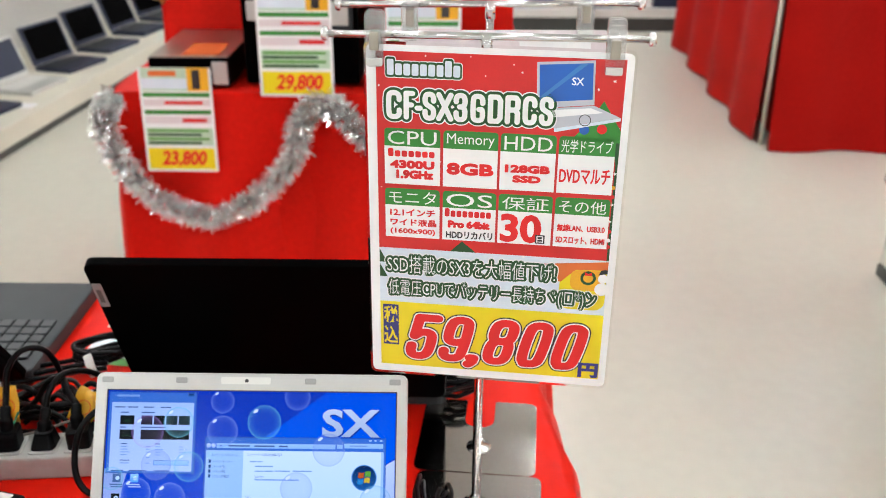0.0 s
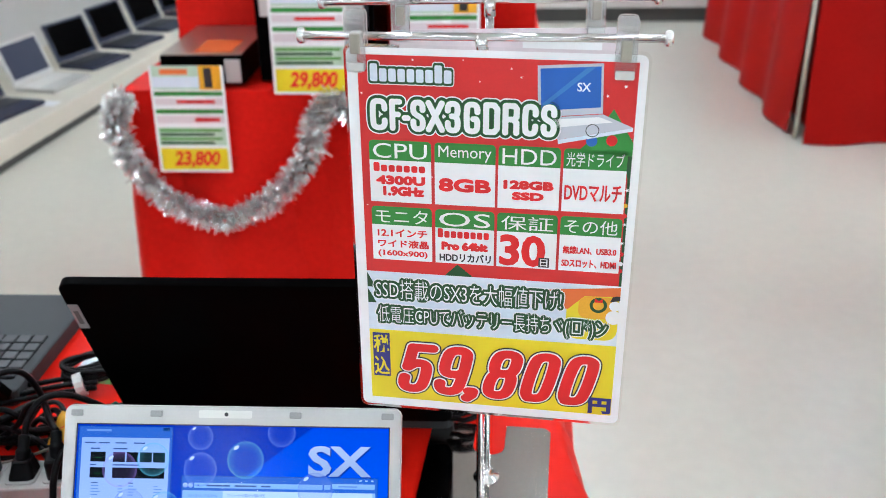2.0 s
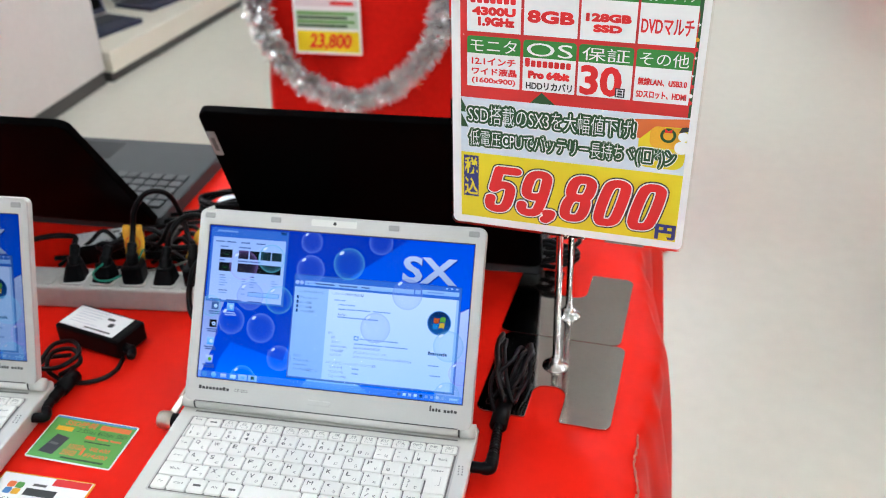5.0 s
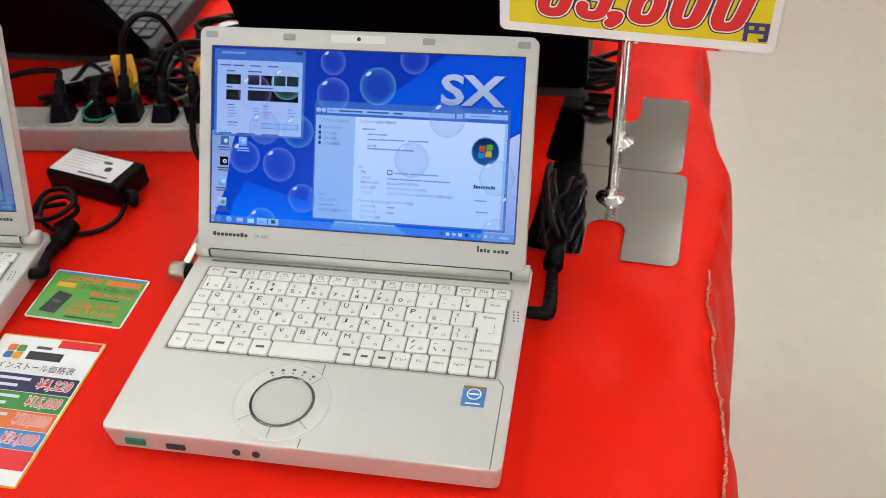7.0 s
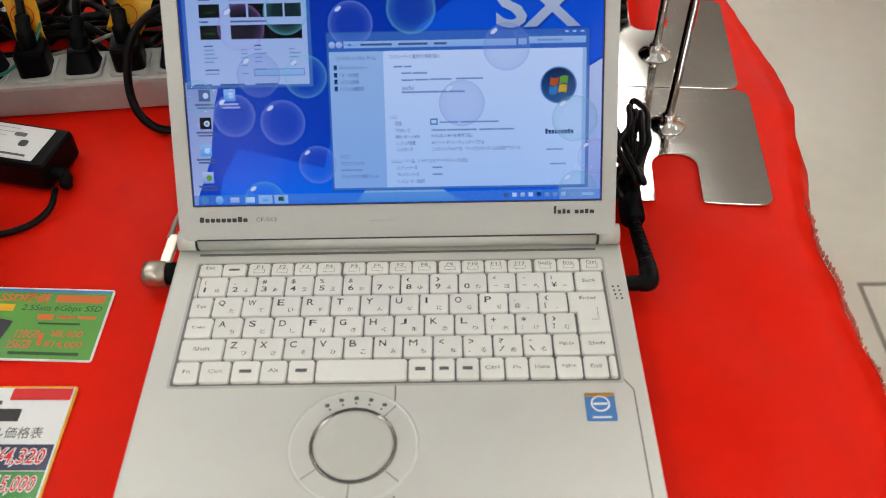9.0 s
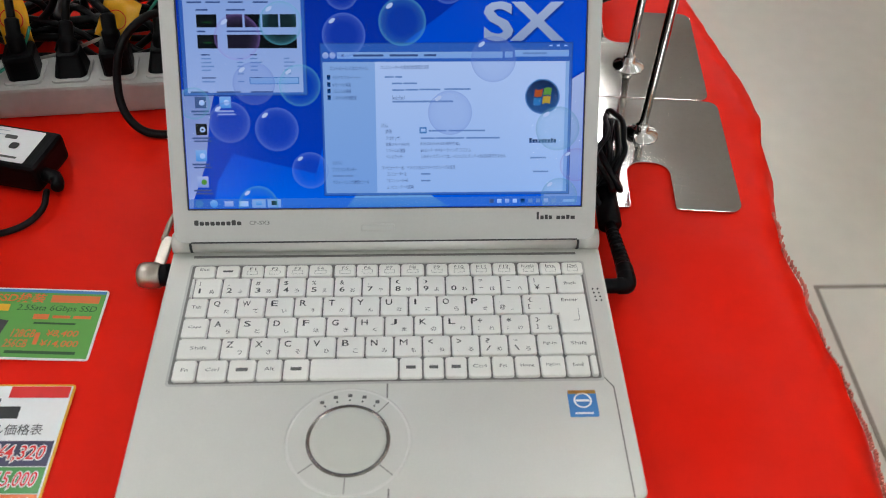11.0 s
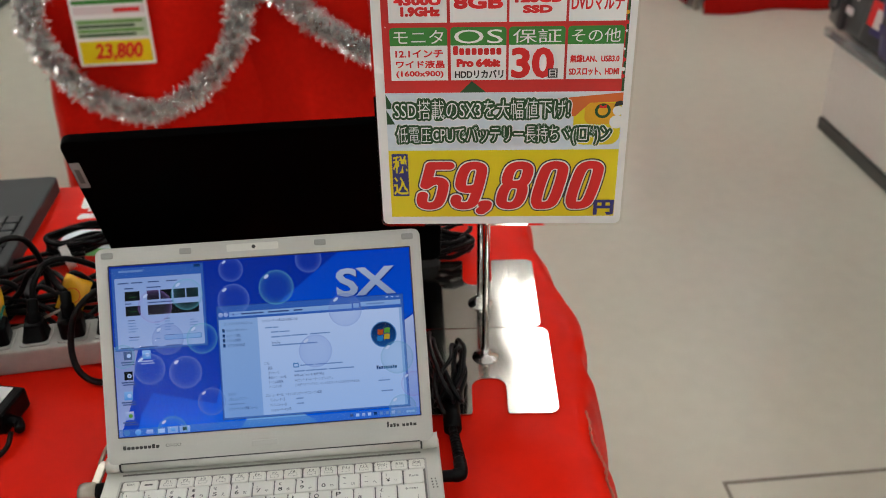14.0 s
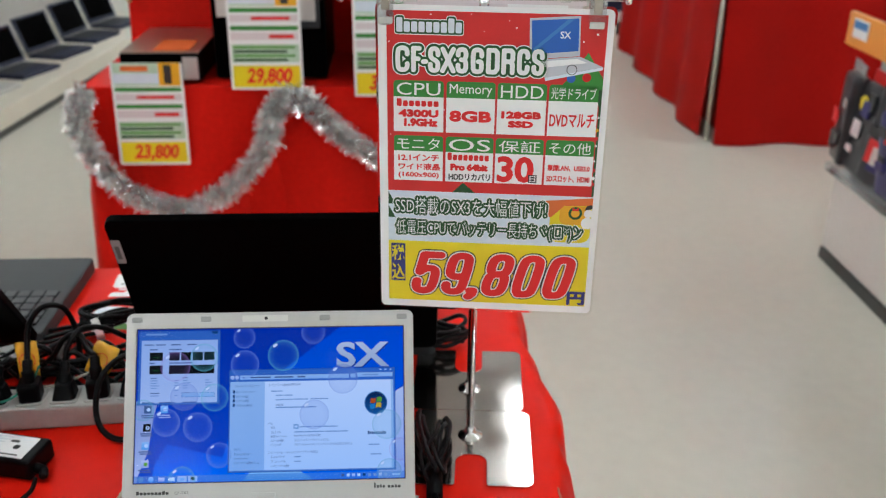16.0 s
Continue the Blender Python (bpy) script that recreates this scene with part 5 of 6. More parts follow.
pr("picture_edge", spoly([(152, 62), (204, 51), (204, 53.5), (152.5, 65)]), "ice", 3)
pr("picture_pad", annulus(sx(176), sy(54), 0.0042, 0.0048, 0, 24), "ink", 4)
# specification boxes
BOXES = [
    (14, 60.5, "CPU", [("bar", 17, 86, 57, 92.3), ("4300U", 19, 95.5, 55.5, 102.3), ("1.9GHz", 24, 104, 54.5, 111.2)]),
    (63, 108, "Memory", [("8GB", 66.5, 95.5, 104.5, 105.5)]),
    (110, 155, "HDD", [("128GB", 114.5, 94.5, 150.5, 101), ("SSD", 121, 103.5, 143.5, 109.5)]),
    (157, 202, "光学ドライブ", [("DVDマルチ", 158.5, 94.5, 200, 108)]),
    (14, 60.5, "モニタ", [("12.1インチ", 18, 138.5, 57, 145.5), ("ワイド液晶", 18, 147.5, 58, 154.5), ("(1600x900)", 18, 156.5, 57, 163)]),
    (63, 108, "OS", [("bar", 65, 136.8, 105, 143.5), ("Pro 64bit", 68, 147, 103, 153.5), ("HDDリカバリ", 66, 156, 106, 163.5)]),
    (110, 155, "保証", [("30", 113, 138.5, 146, 163)]),
    (157, 202, "その他", [("無線LAN、USB3.0", 159.5, 144, 199.5, 151), ("SDスロット、HDMI", 159, 155, 200, 162)]),
]
for i, (u0, u1, head, lines) in enumerate(BOXES):
    t, mid, b = (68, 83.3, 116.6) if i < 4 else (120.5, 135.5, 165)
    pr("spec_heading", sround(u0, t, u1, mid + 2, 3), "green", 1)
    pr("spec_box", srect(u0, mid, u1, b), "paper", 2)
    if head == "光学ドライブ":
        pr("heading_lettering", stext(head, u0 + 2, t + 2.5, u1 - 2, mid - 2, 0.004), "paper", 3)
    else:
        pr("heading_lettering", stext(head, u0 + 3, t + 2, u1 - 3, mid - 1.6, 0.0), "paper", 3)
    for body, a, c, d, e2 in lines:
        if body == "bar":
            pr("brand_bar", word_blocks(sx(a), sy(e2), sx(d), (e2 - c) * 0.00085, 7 if i == 0 else 8, (0,), 0.2), "redink", 3, "red blocks for a brand name")
        else:
            heavy = 0.045 if body in ("8GB", "30", "4300U", "128GB", "SSD", "1.9GHz", "Pro 64bit") else 0.008
            bm = stext(body, a + 0.4, c + 0.4, d - 0.4, e2 - 0.4, min(heavy, 0.02))
            pr("spec_lettering", swell(bm, 0.00055 if heavy > 0.02 else 0.0002, 8), "ink" if body.startswith("HDDリ") else "redink", 3)
pr("unit_box", srect(142, 155.5, 150, 163.5), "ink", 4)
pr("unit_lettering", stext("日", 143.3, 156.5, 148.7, 162.5, 0.01), "paper", 5)
# winter picture
pr("picture_house", sround(165, 180, 204.5, 224, 9), "yellow", 1)
pr("picture_roof", spoly([(150, 182), (205, 177), (205, 185), (178, 186), (166, 198), (150, 196)]), "orange", 1.5)
pr("picture_window", sround(174, 186, 203, 205, 6), "tagyellow", 2)
pr("picture_wreath", annulus(sx(189), sy(193), 0.0042, 0.0066, 0, 28), "dgreen", 3)
pr("picture_ribbon", spoly([(186, 187), (189, 189), (192, 187), (192, 190.5), (186, 190.5)]), "redink", 4)
pr("picture_snow_figure", disc(sx(201), sy(203), 0.006, 0, 24), "paper", 3)
pr("picture_snow_figure", disc(sx(201.5), sy(193), 0.0043, 0, 24), "paper", 3)
pr("picture_hat", spoly([(197.5, 189.5), (205, 188), (205, 184.5), (203, 184), (199.5, 185)]), "ink", 4)
for u, v in ((8.2, 184), (8.2, 198)):
    pr("picture_tree", spoly([(8.2, v - 7), (15, v + 6), (8.2, v + 6)]), "dgreen", 1)
pr("picture_tree", spoly([(70, 176), (80, 166), (92, 176)]), "dgreen", 0.5)
pr("picture_tree", spoly([(199, 70), (205, 72), (205, 176), (203, 176), (203, 90)]), "dgreen", 0.5)
for u, v, r in ((48, 8, 1), (84, 7, .7), (96, 22, .8), (118, 12, .8), (125, 18, 1.2), (197, 22, 1.6), (185, 29, 1.4), (203, 60, 1.5), (203.5, 98, 1.8), (203.5, 125, 1.6), (203, 140, 1.5), (133, 177, 1.8), (10, 33, 1.2), (11, 120, .8), (61, 95, .8)):
    pts = [(u + (r if k % 2 else r * 0.4) * math.cos(k * math.pi / 5), v + (r if k % 2 else r * 0.4) * math.sin(k * math.pi / 5)) for k in range(10)]
    pr("picture_star", spoly(pts), "paper", 0.6)
for v, m in ((110, "tagyellow"), (118, "redink"), (149, "redink"), (157, "paper"), (163, "redink")):
    pr("picture_bauble", disc(sx(203), sy(v), 0.0018, 0, 12), m, 1)
# slogan
for body, u0, v0, u1, v1 in (("SSD搭載のSX3を大幅値下げ!", 15, 182, 161, 199), ("低電圧CPUでバッテリー長持ちヾ('□'*)ン", 16, 205.5, 196.5, 223)):
    for r_mm, m, d in ((2.6, "paper", 4), (1.85, "dgreen", 5), (0.0, "paper", 6)):
        bm = stext(body, u0, v0, u1, v1, -0.006 if d == 6 else 0.008)
        pr("slogan_lettering", swell(bm, r_mm / 1000, 10) if r_mm else bm, m, d, "slogan edged in dark green" if d == 5 else "")
# price
pr("tax_box", srect(10.5, 231.5, 24.5, 272.5), "blue", 1)
pr("tax_lettering", stext("税", 11.5, 233.5, 23.5, 249.5, 0.02), "yellow", 2)
pr("tax_lettering", stext("込", 11.5, 254, 23.5, 270.5, 0.02), "yellow", 2)
PRICE = [(c, sx(a), b / 1000) for c, a, b in (("5", 28, 26), ("9", 58.2, 26), (",", 82.5, 14.5), ("8", 98, 26), ("0", 128.4, 26), ("0", 158.8, 26))]
for g, m, d in ((2.2, "ink", 2), (1.1, "paper", 3), (0.0, "redink", 4)):
    pr("price_lettering", pen_lettering(PRICE, sy(285.8), 0.0468, 0.0047, 0.0037, g / 1000, 0.25), m, d, "big red price figures" if d == 4 else "")
pr("yen_lettering", stext("円", 187.5, 277.5, 203.5, 291, 0.05), "blue", 5)
# clear sleeve standing proud of the edges
edge = bmesh.new()
o_r = rounded(0.215, 0.306, 0.006, 4, 0, -0.1505)
i_r = rounded(0.2105, 0.3005, 0.005, 4, 0, -0.1505)
a = [edge.verts.new((x, y, -0.0006)) for x, y in o_r]
b = [edge.verts.new((x, y, -0.0006)) for x, y in i_r]
for i in range(len(a)):
    edge.faces.new((a[i], a[(i + 1) % len(a)], b[(i + 1) % len(b)], b[i]))
part("sleeve_edge", edge, M["film"], sign, "clear laminate edge", m=UP)

# ---- sign stands ----


def stand(base, turn, notch_side, top, lean_y, bar_half, bar_turn, label):
    """A chrome stand: notched foot plate, boss, pole and cross bar with turned ends."""
    ob = thing("sign_stand", label, "sign stand", pose(base[0], base[1], T + 0.0008), "chrome sign stands")
    w, h, n, d, r = 0.138, 0.142, 0.035, 0.055, 0.010
    # outline with a rounded notch in one side
    pts = []

    def arc(cx, cy, rr, a0, a1, k=5):
        pts.extend((cx + rr * math.cos(radians(a0 + (a1 - a0) * i / k)), cy + rr * math.sin(radians(a0 + (a1 - a0) * i / k))) for i in range(k + 1))
    arc(-w / 2 + r, -h / 2 + r, r, 180, 270)
    arc(-n / 2 - 0.003, -h / 2 + 0.003, 0.003, 270, 360, 3)
    arc(-n / 2 + 0.014, -h / 2 + d - 0.014, 0.014, 180, 90)
    arc(n / 2 - 0.014, -h / 2 + d - 0.014, 0.014, 90, 0)
    arc(n / 2 + 0.003, -h / 2 + 0.003, 0.003, 180, 270, 3)
    arc(w / 2 - r, -h / 2 + r, r, 270, 360)
    arc(w / 2 - r, h / 2 - r, r, 0, 90)
    arc(-w / 2 + r, h / 2 - r, r, 90, 180)
    off = -0.0205 if notch_side < 0 else 0.0225
    part("foot_plate", prism(pts, 0, 0.0018, 0.0004), M["steel"], ob, "mirror-polished notched steel plate", m=pose(0, off, 0, 0, 0, turn + (0 if notch_side < 0 else 180)))
    part("boss", lathe([(0.0145, 0.0018), (0.0138, 0.0030), (0.0085, 0.0052), (0.0060, 0.0085), (0.0055, 0.012), (0.0036, 0.0135)], 28), M["chrome"], ob, smooth=True)
    hgt = top - T
    tip = (0, lean_y * hgt, hgt)
    part("pole", tube([(0, 0, 0.008), tip], 0.0036, n=14, per=1), M["chrome"], ob)
    c, s = math.cos(radians(bar_turn)), math.sin(radians(bar_turn))
    ends = [(tip[0] + k * bar_half * c, tip[1] + k * bar_half * s, hgt + 0.001) for k in (-1, 1)]
    part("cross_bar", tube(ends, 0.0030, n=12, per=1), M["chrome"], ob)
    for e_ in ends:
        part("bar_end", lathe([(0.004, -0.003), (0.0056, -0.002), (0.0060, 0), (0.0056, 0.002), (0.004, 0.003)], 16), M["chrome"], ob, m=pose(*e_, 0, 90, bar_turn), smooth=True)
    part("bar_socket", tube([(tip[0], tip[1], hgt - 0.012), (tip[0], tip[1], hgt + 0.002)], 0.0048, n=14, per=1), M["chrome"], ob)
    return ob


stand((0.211, 0.147), -5, -1, 1.2105, -0.095, 0.130, -3.5, "chrome stand with notched plate holding the price sign")
stand((0.217, 0.247), -5, 1, 1.2165, -0.080, 0.136, 2.0, "chrome stand behind, with a sign turned away")


def clip(m, label):
    ob = thing("sign_clip", label, "clip", m, "clear sign clips")
    for yy in (-0.0045, 0.0035):
        bm = prism(rounded(0.0148, 0.044, 0.004, 4, 0, 0.0), 0, 0.0016, 0.0004)
        part("jaw", bm, M["clear"], ob, m=pose(0, yy, 0, 90, 0, 0))
    part("spring", box(-0.0038, 0.0038, -0.0064, 0.0052, -0.009, 0.006, 0.0012), M["nickel"], ob, "beige metal spring")
    part("grip_ridge", box(-0.006, 0.006, -0.0072, -0.0055, 0.012, 0.014, 0.0005), M["clear"], ob)
    part("grip_ridge", box(-0.006, 0.006, -0.0072, -0.0055, 0.016, 0.018, 0.0005), M["clear"], ob)
    part("tooth", box(-0.0065, 0.0065, -0.0070, -0.0035, -0.021, -0.015, 0.001), M["white"], ob)
    return ob


first = clip(SIGN @ pose(-0.0985, 0.0045, 0.004, 0, 0, 0), "clear plastic clip with metal spring on the cross bar")
copy_thing(first, SIGN @ pose(0.0900, 0.0045, 0.004, 0, 0, 0))
back = thing("turned_sign", "pale back of a laminated sign turned away", "price sign", pose(0.209, 0.201, 1.208, 90, 0, 1.5))
part("card", prism(rounded(0.190, 0.27, 0.005, 4, 0.021, -0.147), -0.0004, 0.0004), M["pink"], back)
part("ghost_bar", rect(0.035, -0.034, 0.10, -0.022, 0.0007), M["paper"], back, "faint show-through of print")
copy_thing(first, pose(0.145, 0.196, 1.210, 0, 0, 2))
copy_thing(first, pose(0.302, 0.200, 1.213, 0, 0, 2))

# ---- black laptops that face away ----


def black_laptop(m, lean, lid_len, width, lid_mat, label, sticker):
    """Seen from behind: the lid's back leans toward the viewer, the keyboard lies beyond it."""
    ob = thing("black_laptop", label, "laptop", m, "black laptops facing away")
    w = width / 2
    bm = prism(rounded(width, 0.25, 0.010, 4, 0, 0.120), 0.003, 0.024, 0.003)
    part("case", bm, M["dark"], ob)
    for fx in (-w + 0.03, w - 0.03):
        for fy in (0.02, 0.22):
            part("foot", box(fx - 0.01, fx + 0.01, fy - 0.01, fy + 0.01, 0, 0.0035), M["rubber"], ob)
    part("keyboard_tray", prism(rounded(width - 0.03, 0.105, 0.003, 3, 0, 0.075), 0.0235, 0.0247), M["black"], ob)
    k0 = None
    for r in range(5):
        for c in range(18):
            x = -w + 0.024 + (width - 0.048) * c / 17
            y = 0.034 + 0.0205 * r
            if k0 is None:
                k0 = part("key", prism(rounded((width - 0.048) / 17 - 0.003, 0.0172, 0.0015, 2), 0, 0.002, 0.0006), M["darkkey"], ob, m=pose(x, y, 0.0247))
            else:
                share("key", k0, ob, pose(x, y, 0.0247))
    part("touchpad", prism(rounded(0.10, 0.06, 0.004, 3, -0.03, 0.20), 0.0238, 0.0246), M["rubber"], ob)
    lid = part("lid", prism(rounded(width, lid_len, 0.012, 6, 0, lid_len / 2), 0, 0.010, 0.002), lid_mat, ob, "glossy black lid seen from behind", m=pose(0, -0.004, 0.022, 90 + lean, 0, 0), smooth=False)
    part("screen_panel", rect(-w + 0.012, 0.02, w - 0.012, lid_len - 0.015, -0.0008), M["black"], lid)
    part("hinge", tube([(-w + 0.03, -0.002, 0.022), (w - 0.03, -0.002, 0.022)], 0.006, n=12, per=1), M["rubber"], ob)
    if sticker:
        part("sticker", prism(rounded(0.0105, 0.040, 0.001, 2, -w + 0.0065, lid_len - 0.052), 0.010, 0.0104), M["bumper"], lid, "grey label strip")
        part("sticker_print", rect(-w + 0.004, lid_len - 0.064, -w + 0.009, lid_len - 0.042, 0.0107), M["soft_ink"], lid)
    return ob


black_laptop(pose(-0.011, 0.336, T), 24.5, 0.254, 0.378, M["black"], "black laptop facing away with a grey label strip", True)
black_laptop(pose(-0.548, 0.368, T), 36.0, 0.262, 0.384, M["black"], "black laptop facing away beside the power strip", False)

# ---- power strip, plugs and cords ----
STRIP = pose(-0.330, 0.1985, T, 0, 0, 5)
strip = thing("power_strip", "long white plastic power strip full of plugs", "power strip", STRIP)
part("body", box(-0.30, 0.22, -0.0235, 0.0235, 0.0008, 0.030, 0.003), M["strip"], strip)
for i in range(12):
    x = -0.2855 + 0.0385 * i
    part("socket", prism(rounded(0.031, 0.036, 0.005, 3, x, 0), 0.0296, 0.0318, 0.0008), M["strip"], strip)
part("strip_cord", tube([(-0.30, 0, 0.015), (-0.36, 0.01, 0.008), (-0.46, 0.06, 0.006), (-0.60, 0.05, 0.006)], 0.004), M["white"], strip)


def plug(i, kind, cord_pts, turn=0):
    """A moulded plug in a socket with its cord running away."""
    x = -0.2855 + 0.0385 * i
    ob = thing("power_plug", ("black angled power plug in the white strip", "black block power plug in the white strip")[kind], "plug", STRIP @ pose(x, 0, 0.0318, 0, 0, turn), "plugs in the power strip")
    if kind == 0:
        bm = prism(rounded(0.027, 0.028, 0.006, 4), 0.0, 0.017, 0.003)
        for v in bm.verts:
            if v.co.z > 0.01:
                v.co.x *= 0.72
                v.co.y = v.co.y * 0.7 + 0.004
        part("plug_body", bm, M["rubber"], ob, smooth=False)
        part("neck", tube([(0, 0.004, 0.012), (0, 0.010, 0.024), (0, 0.020, 0.034)], 0.006, radii=[0.0080, 0.006, 0.0045]), M["rubber"], ob)
    else:
        part("plug_body", prism(rounded(0.025, 0.028, 0.005, 3), 0.0, 0.022, 0.004), M["rubber"], ob)
        part("neck", tube([(0, 0.0, 0.020), (0, 0.004, 0.034), (0, 0.012, 0.044)], 0.005, radii=[0.0075, 0.006, 0.0042]), M["rubber"], ob)
    start = (0, 0.020, 0.034) if kind == 0 else (0, 0.012, 0.044)
    part("cord", tube([start] + cord_pts, 0.0035, n=8), M["cord"], ob)
    return ob


plug(6, 0, [(-0.005, 0.03, 0.040), (-0.05, 0.035, 0.036), (-0.12, 0.02, 0.020), (-0.20, 0.0, 0.012)], 8)
plug(7, 0, [(0.004, 0.04, 0.030), (-0.01, 0.06, 0.010), (-0.07, 0.08, -0.022), (-0.12, 0.07, -0.026)], -6)
plug(8, 1, [(0.000, 0.022, 0.056), (0.004, 0.030, 0.080), (0.020, 0.038, 0.098), (0.040, 0.048, 0.092), (0.048, 0.060, 0.060), (0.046, 0.075, 0.020), (0.03, 0.10, -0.020), (-0.06, 0.12, -0.026)], 4)
plug(9, 0, [(0.004, 0.028, 0.050), (0.016, 0.045, 0.062), (0.040, 0.060, 0.055), (0.070, 0.08, 0.020), (0.05, 0.13, -0.026)], 0)
plug(10, 1, [(-0.01, 0.03, 0.045), (-0.02, 0.05, 0.055), (-0.04, 0.06, 0.045), (-0.06, 0.07, 0.015), (-0.10, 0.09, -0.020)], 6)
plug(11, 0, [(0.01, 0.03, 0.03), (0.04, 0.05, 0.0), (0.09, 0.05, -0.026)], 0)


def loose_cord(name, pts, r, material, label, category="cable", group="loose cords behind the laptop"):
    return single(name, tube(pts, r, n=8, per=10), material, label, category, group=group)


def at(*pts):
    return [(x, y, T + z) for x, y, z in pts]


loose_cord("cable", at((-0.150, 0.215, 0.055), (-0.185, 0.205, 0.085), (-0.215, 0.185, 0.070), (-0.222, 0.165, 0.030), (-0.205, 0.150, 0.008), (-0.165, 0.145, 0.005), (-0.08, 0.12, 0.005)), 0.0036, M["cord"], "black power cord looping over the white strip")
loose_cord("cable", at((-0.33, 0.27, 0.02), (-0.29, 0.265, 0.024), (-0.24, 0.27, 0.028), (-0.19, 0.275, 0.030), (-0.15, 0.27, 0.020), (-0.10, 0.25, 0.006)), 0.004, M["cord"], "thick black cord lying across red cloth")
loose_cord("cable", at((-0.36, 0.285, 0.006), (-0.30, 0.30, 0.010), (-0.25, 0.29, 0.030), (-0.215, 0.265, 0.036), (-0.205, 0.24, 0.020), (-0.225, 0.235, 0.006), (-0.26, 0.255, 0.005)), 0.0034, M["cord"], "black cord coiled on red cloth")
loose_cord("cable", at((-0.40, 0.26, 0.006), (-0.35, 0.25, 0.012), (-0.30, 0.255, 0.010), (-0.26, 0.24, 0.012), (-0.20, 0.25, 0.010), (-0.14, 0.235, 0.006)), 0.0034, M["cord"], "black cord trailing behind the strip")
loose_cord("cable", at((-0.31, 0.32, 0.005), (-0.27, 0.315, 0.016), (-0.23, 0.325, 0.030), (-0.19, 0.32, 0.036), (-0.175, 0.30, 0.030), (-0.195, 0.285, 0.014), (-0.24, 0.29, 0.006), (-0.29, 0.30, 0.005)), 0.0032, M["cord"], "black adapter cord gathered in a loop")
loose_cord("cable", at((-0.30, 0.335, 0.005), (-0.25, 0.33, 0.020), (-0.205, 0.335, 0.028), (-0.17, 0.325, 0.024), (-0.16, 0.30, 0.010), (-0.20, 0.27, 0.005)), 0.0032, M["cord"], "black adapter cord gathered in a loop")
rng = random.Random(21)
for k in range(9):
    # cords gathered between the strip and the black laptops
    x, y = -0.36 + 0.024 * k, 0.245 + 0.012 * (k % 4)
    pts = [(x - 0.09, y + rng.uniform(0.0, 0.05), 0.005)]
    for j in range(5):
        pts.append((x - 0.06 + 0.035 * j + rng.uniform(-0.015, 0.015), y + rng.uniform(-0.02, 0.06), 0.010 + rng.uniform(0.0, 0.040)))
    pts.append((x + 0.13, y + 0.06 + rng.uniform(0, 0.03), 0.005))
    loose_cord("cable", at(*pts), rng.choice([0.0028, 0.0034, 0.0040]), M["cord"], "black power cord in the tangle behind the strip")
loose_cord("earth_wire", at((-0.345, 0.196, 0.052), (-0.355, 0.187, 0.043), (-0.345, 0.180, 0.038), (-0.325, 0.184, 0.040), (-0.305, 0.200, 0.052), (-0.298, 0.215, 0.066)), 0.0013, M["teal"], "thin green earth wire curling over a plug")
loose_cord("earth_wire", at((-0.215, 0.250, 0.050), (-0.200, 0.262, 0.066), (-0.188, 0.270, 0.076), (-0.180, 0.262, 0.060), (-0.19, 0.24, 0.045)), 0.0013, M["teal"], "thin green earth wire among black cords")
loose_cord("earth_wire", at((-0.32, 0.215, 0.030), (-0.28, 0.222, 0.036), (-0.25, 0.226, 0.046), (-0.235, 0.228, 0.050)), 0.0016, M["nickel"], "thin brown wire end")


def cord_tag(x, y, z, w, h, rx, ry, rz):
    ob = thing("cord_tag", "yellow warning tag wrapped round a black cord", "tag", pose(x, y, T + z, rx, ry, rz), "yellow cord tags")
    bm = bmesh.new()
    n = 8
    rows = [[bm.verts.new((-w / 2 + w * i / n, 0.0022 * math.sin(i * 1.3 + j) + 0.0015 * math.cos(j * 1.9), -h / 2 + h * j / 6)) for i in range(n + 1)] for j in range(7)]
    for a, b in zip(rows, rows[1:]):
        for i in range(n):
            bm.faces.new((a[i], a[i + 1], b[i + 1], b[i]))
    leaf = part("tag_sheet", bm, M["tagyellow"], ob, smooth=True)
    sol = leaf.modifiers.new("thickness", "SOLIDIFY")
    sol.thickness = 0.0006
    part("printed_mark", annulus(0, 0, h * 0.19, h * 0.21, 0.0, 24), M["redink"], ob, m=pose(0, -0.0042, 0, 90, 0, 0))
    part("printed_mark", rect(-w * 0.25, -h * 0.36, w * 0.28, -h * 0.33, 0), M["redink"], ob, m=pose(0, -0.0044, 0, 90, 0, 0))
    return ob


cord_tag(-0.3130, 0.222, 0.070, 0.024, 0.044, -14, 0, 10)
cord_tag(-0.2300, 0.232, 0.062, 0.030, 0.040, -30, 20, -14)
for x, y, z, rx, ry, rz in ((-0.255, 0.262, 0.030, 0, 30, 30), (-0.262, 0.322, 0.014, 0, 75, 10), (-0.235, 0.255, 0.052, 20, 10, 40)):
    single("cable_tie", lathe([(0.0075, -0.002), (0.0088, -0.002), (0.0088, 0.002), (0.0075, 0.002)], 14), M["white"], "white plastic cable tie round black cords", "cable tie", pose(x, y, T + z, rx, ry, rz), "white cable ties")

# ---- power adapters ----


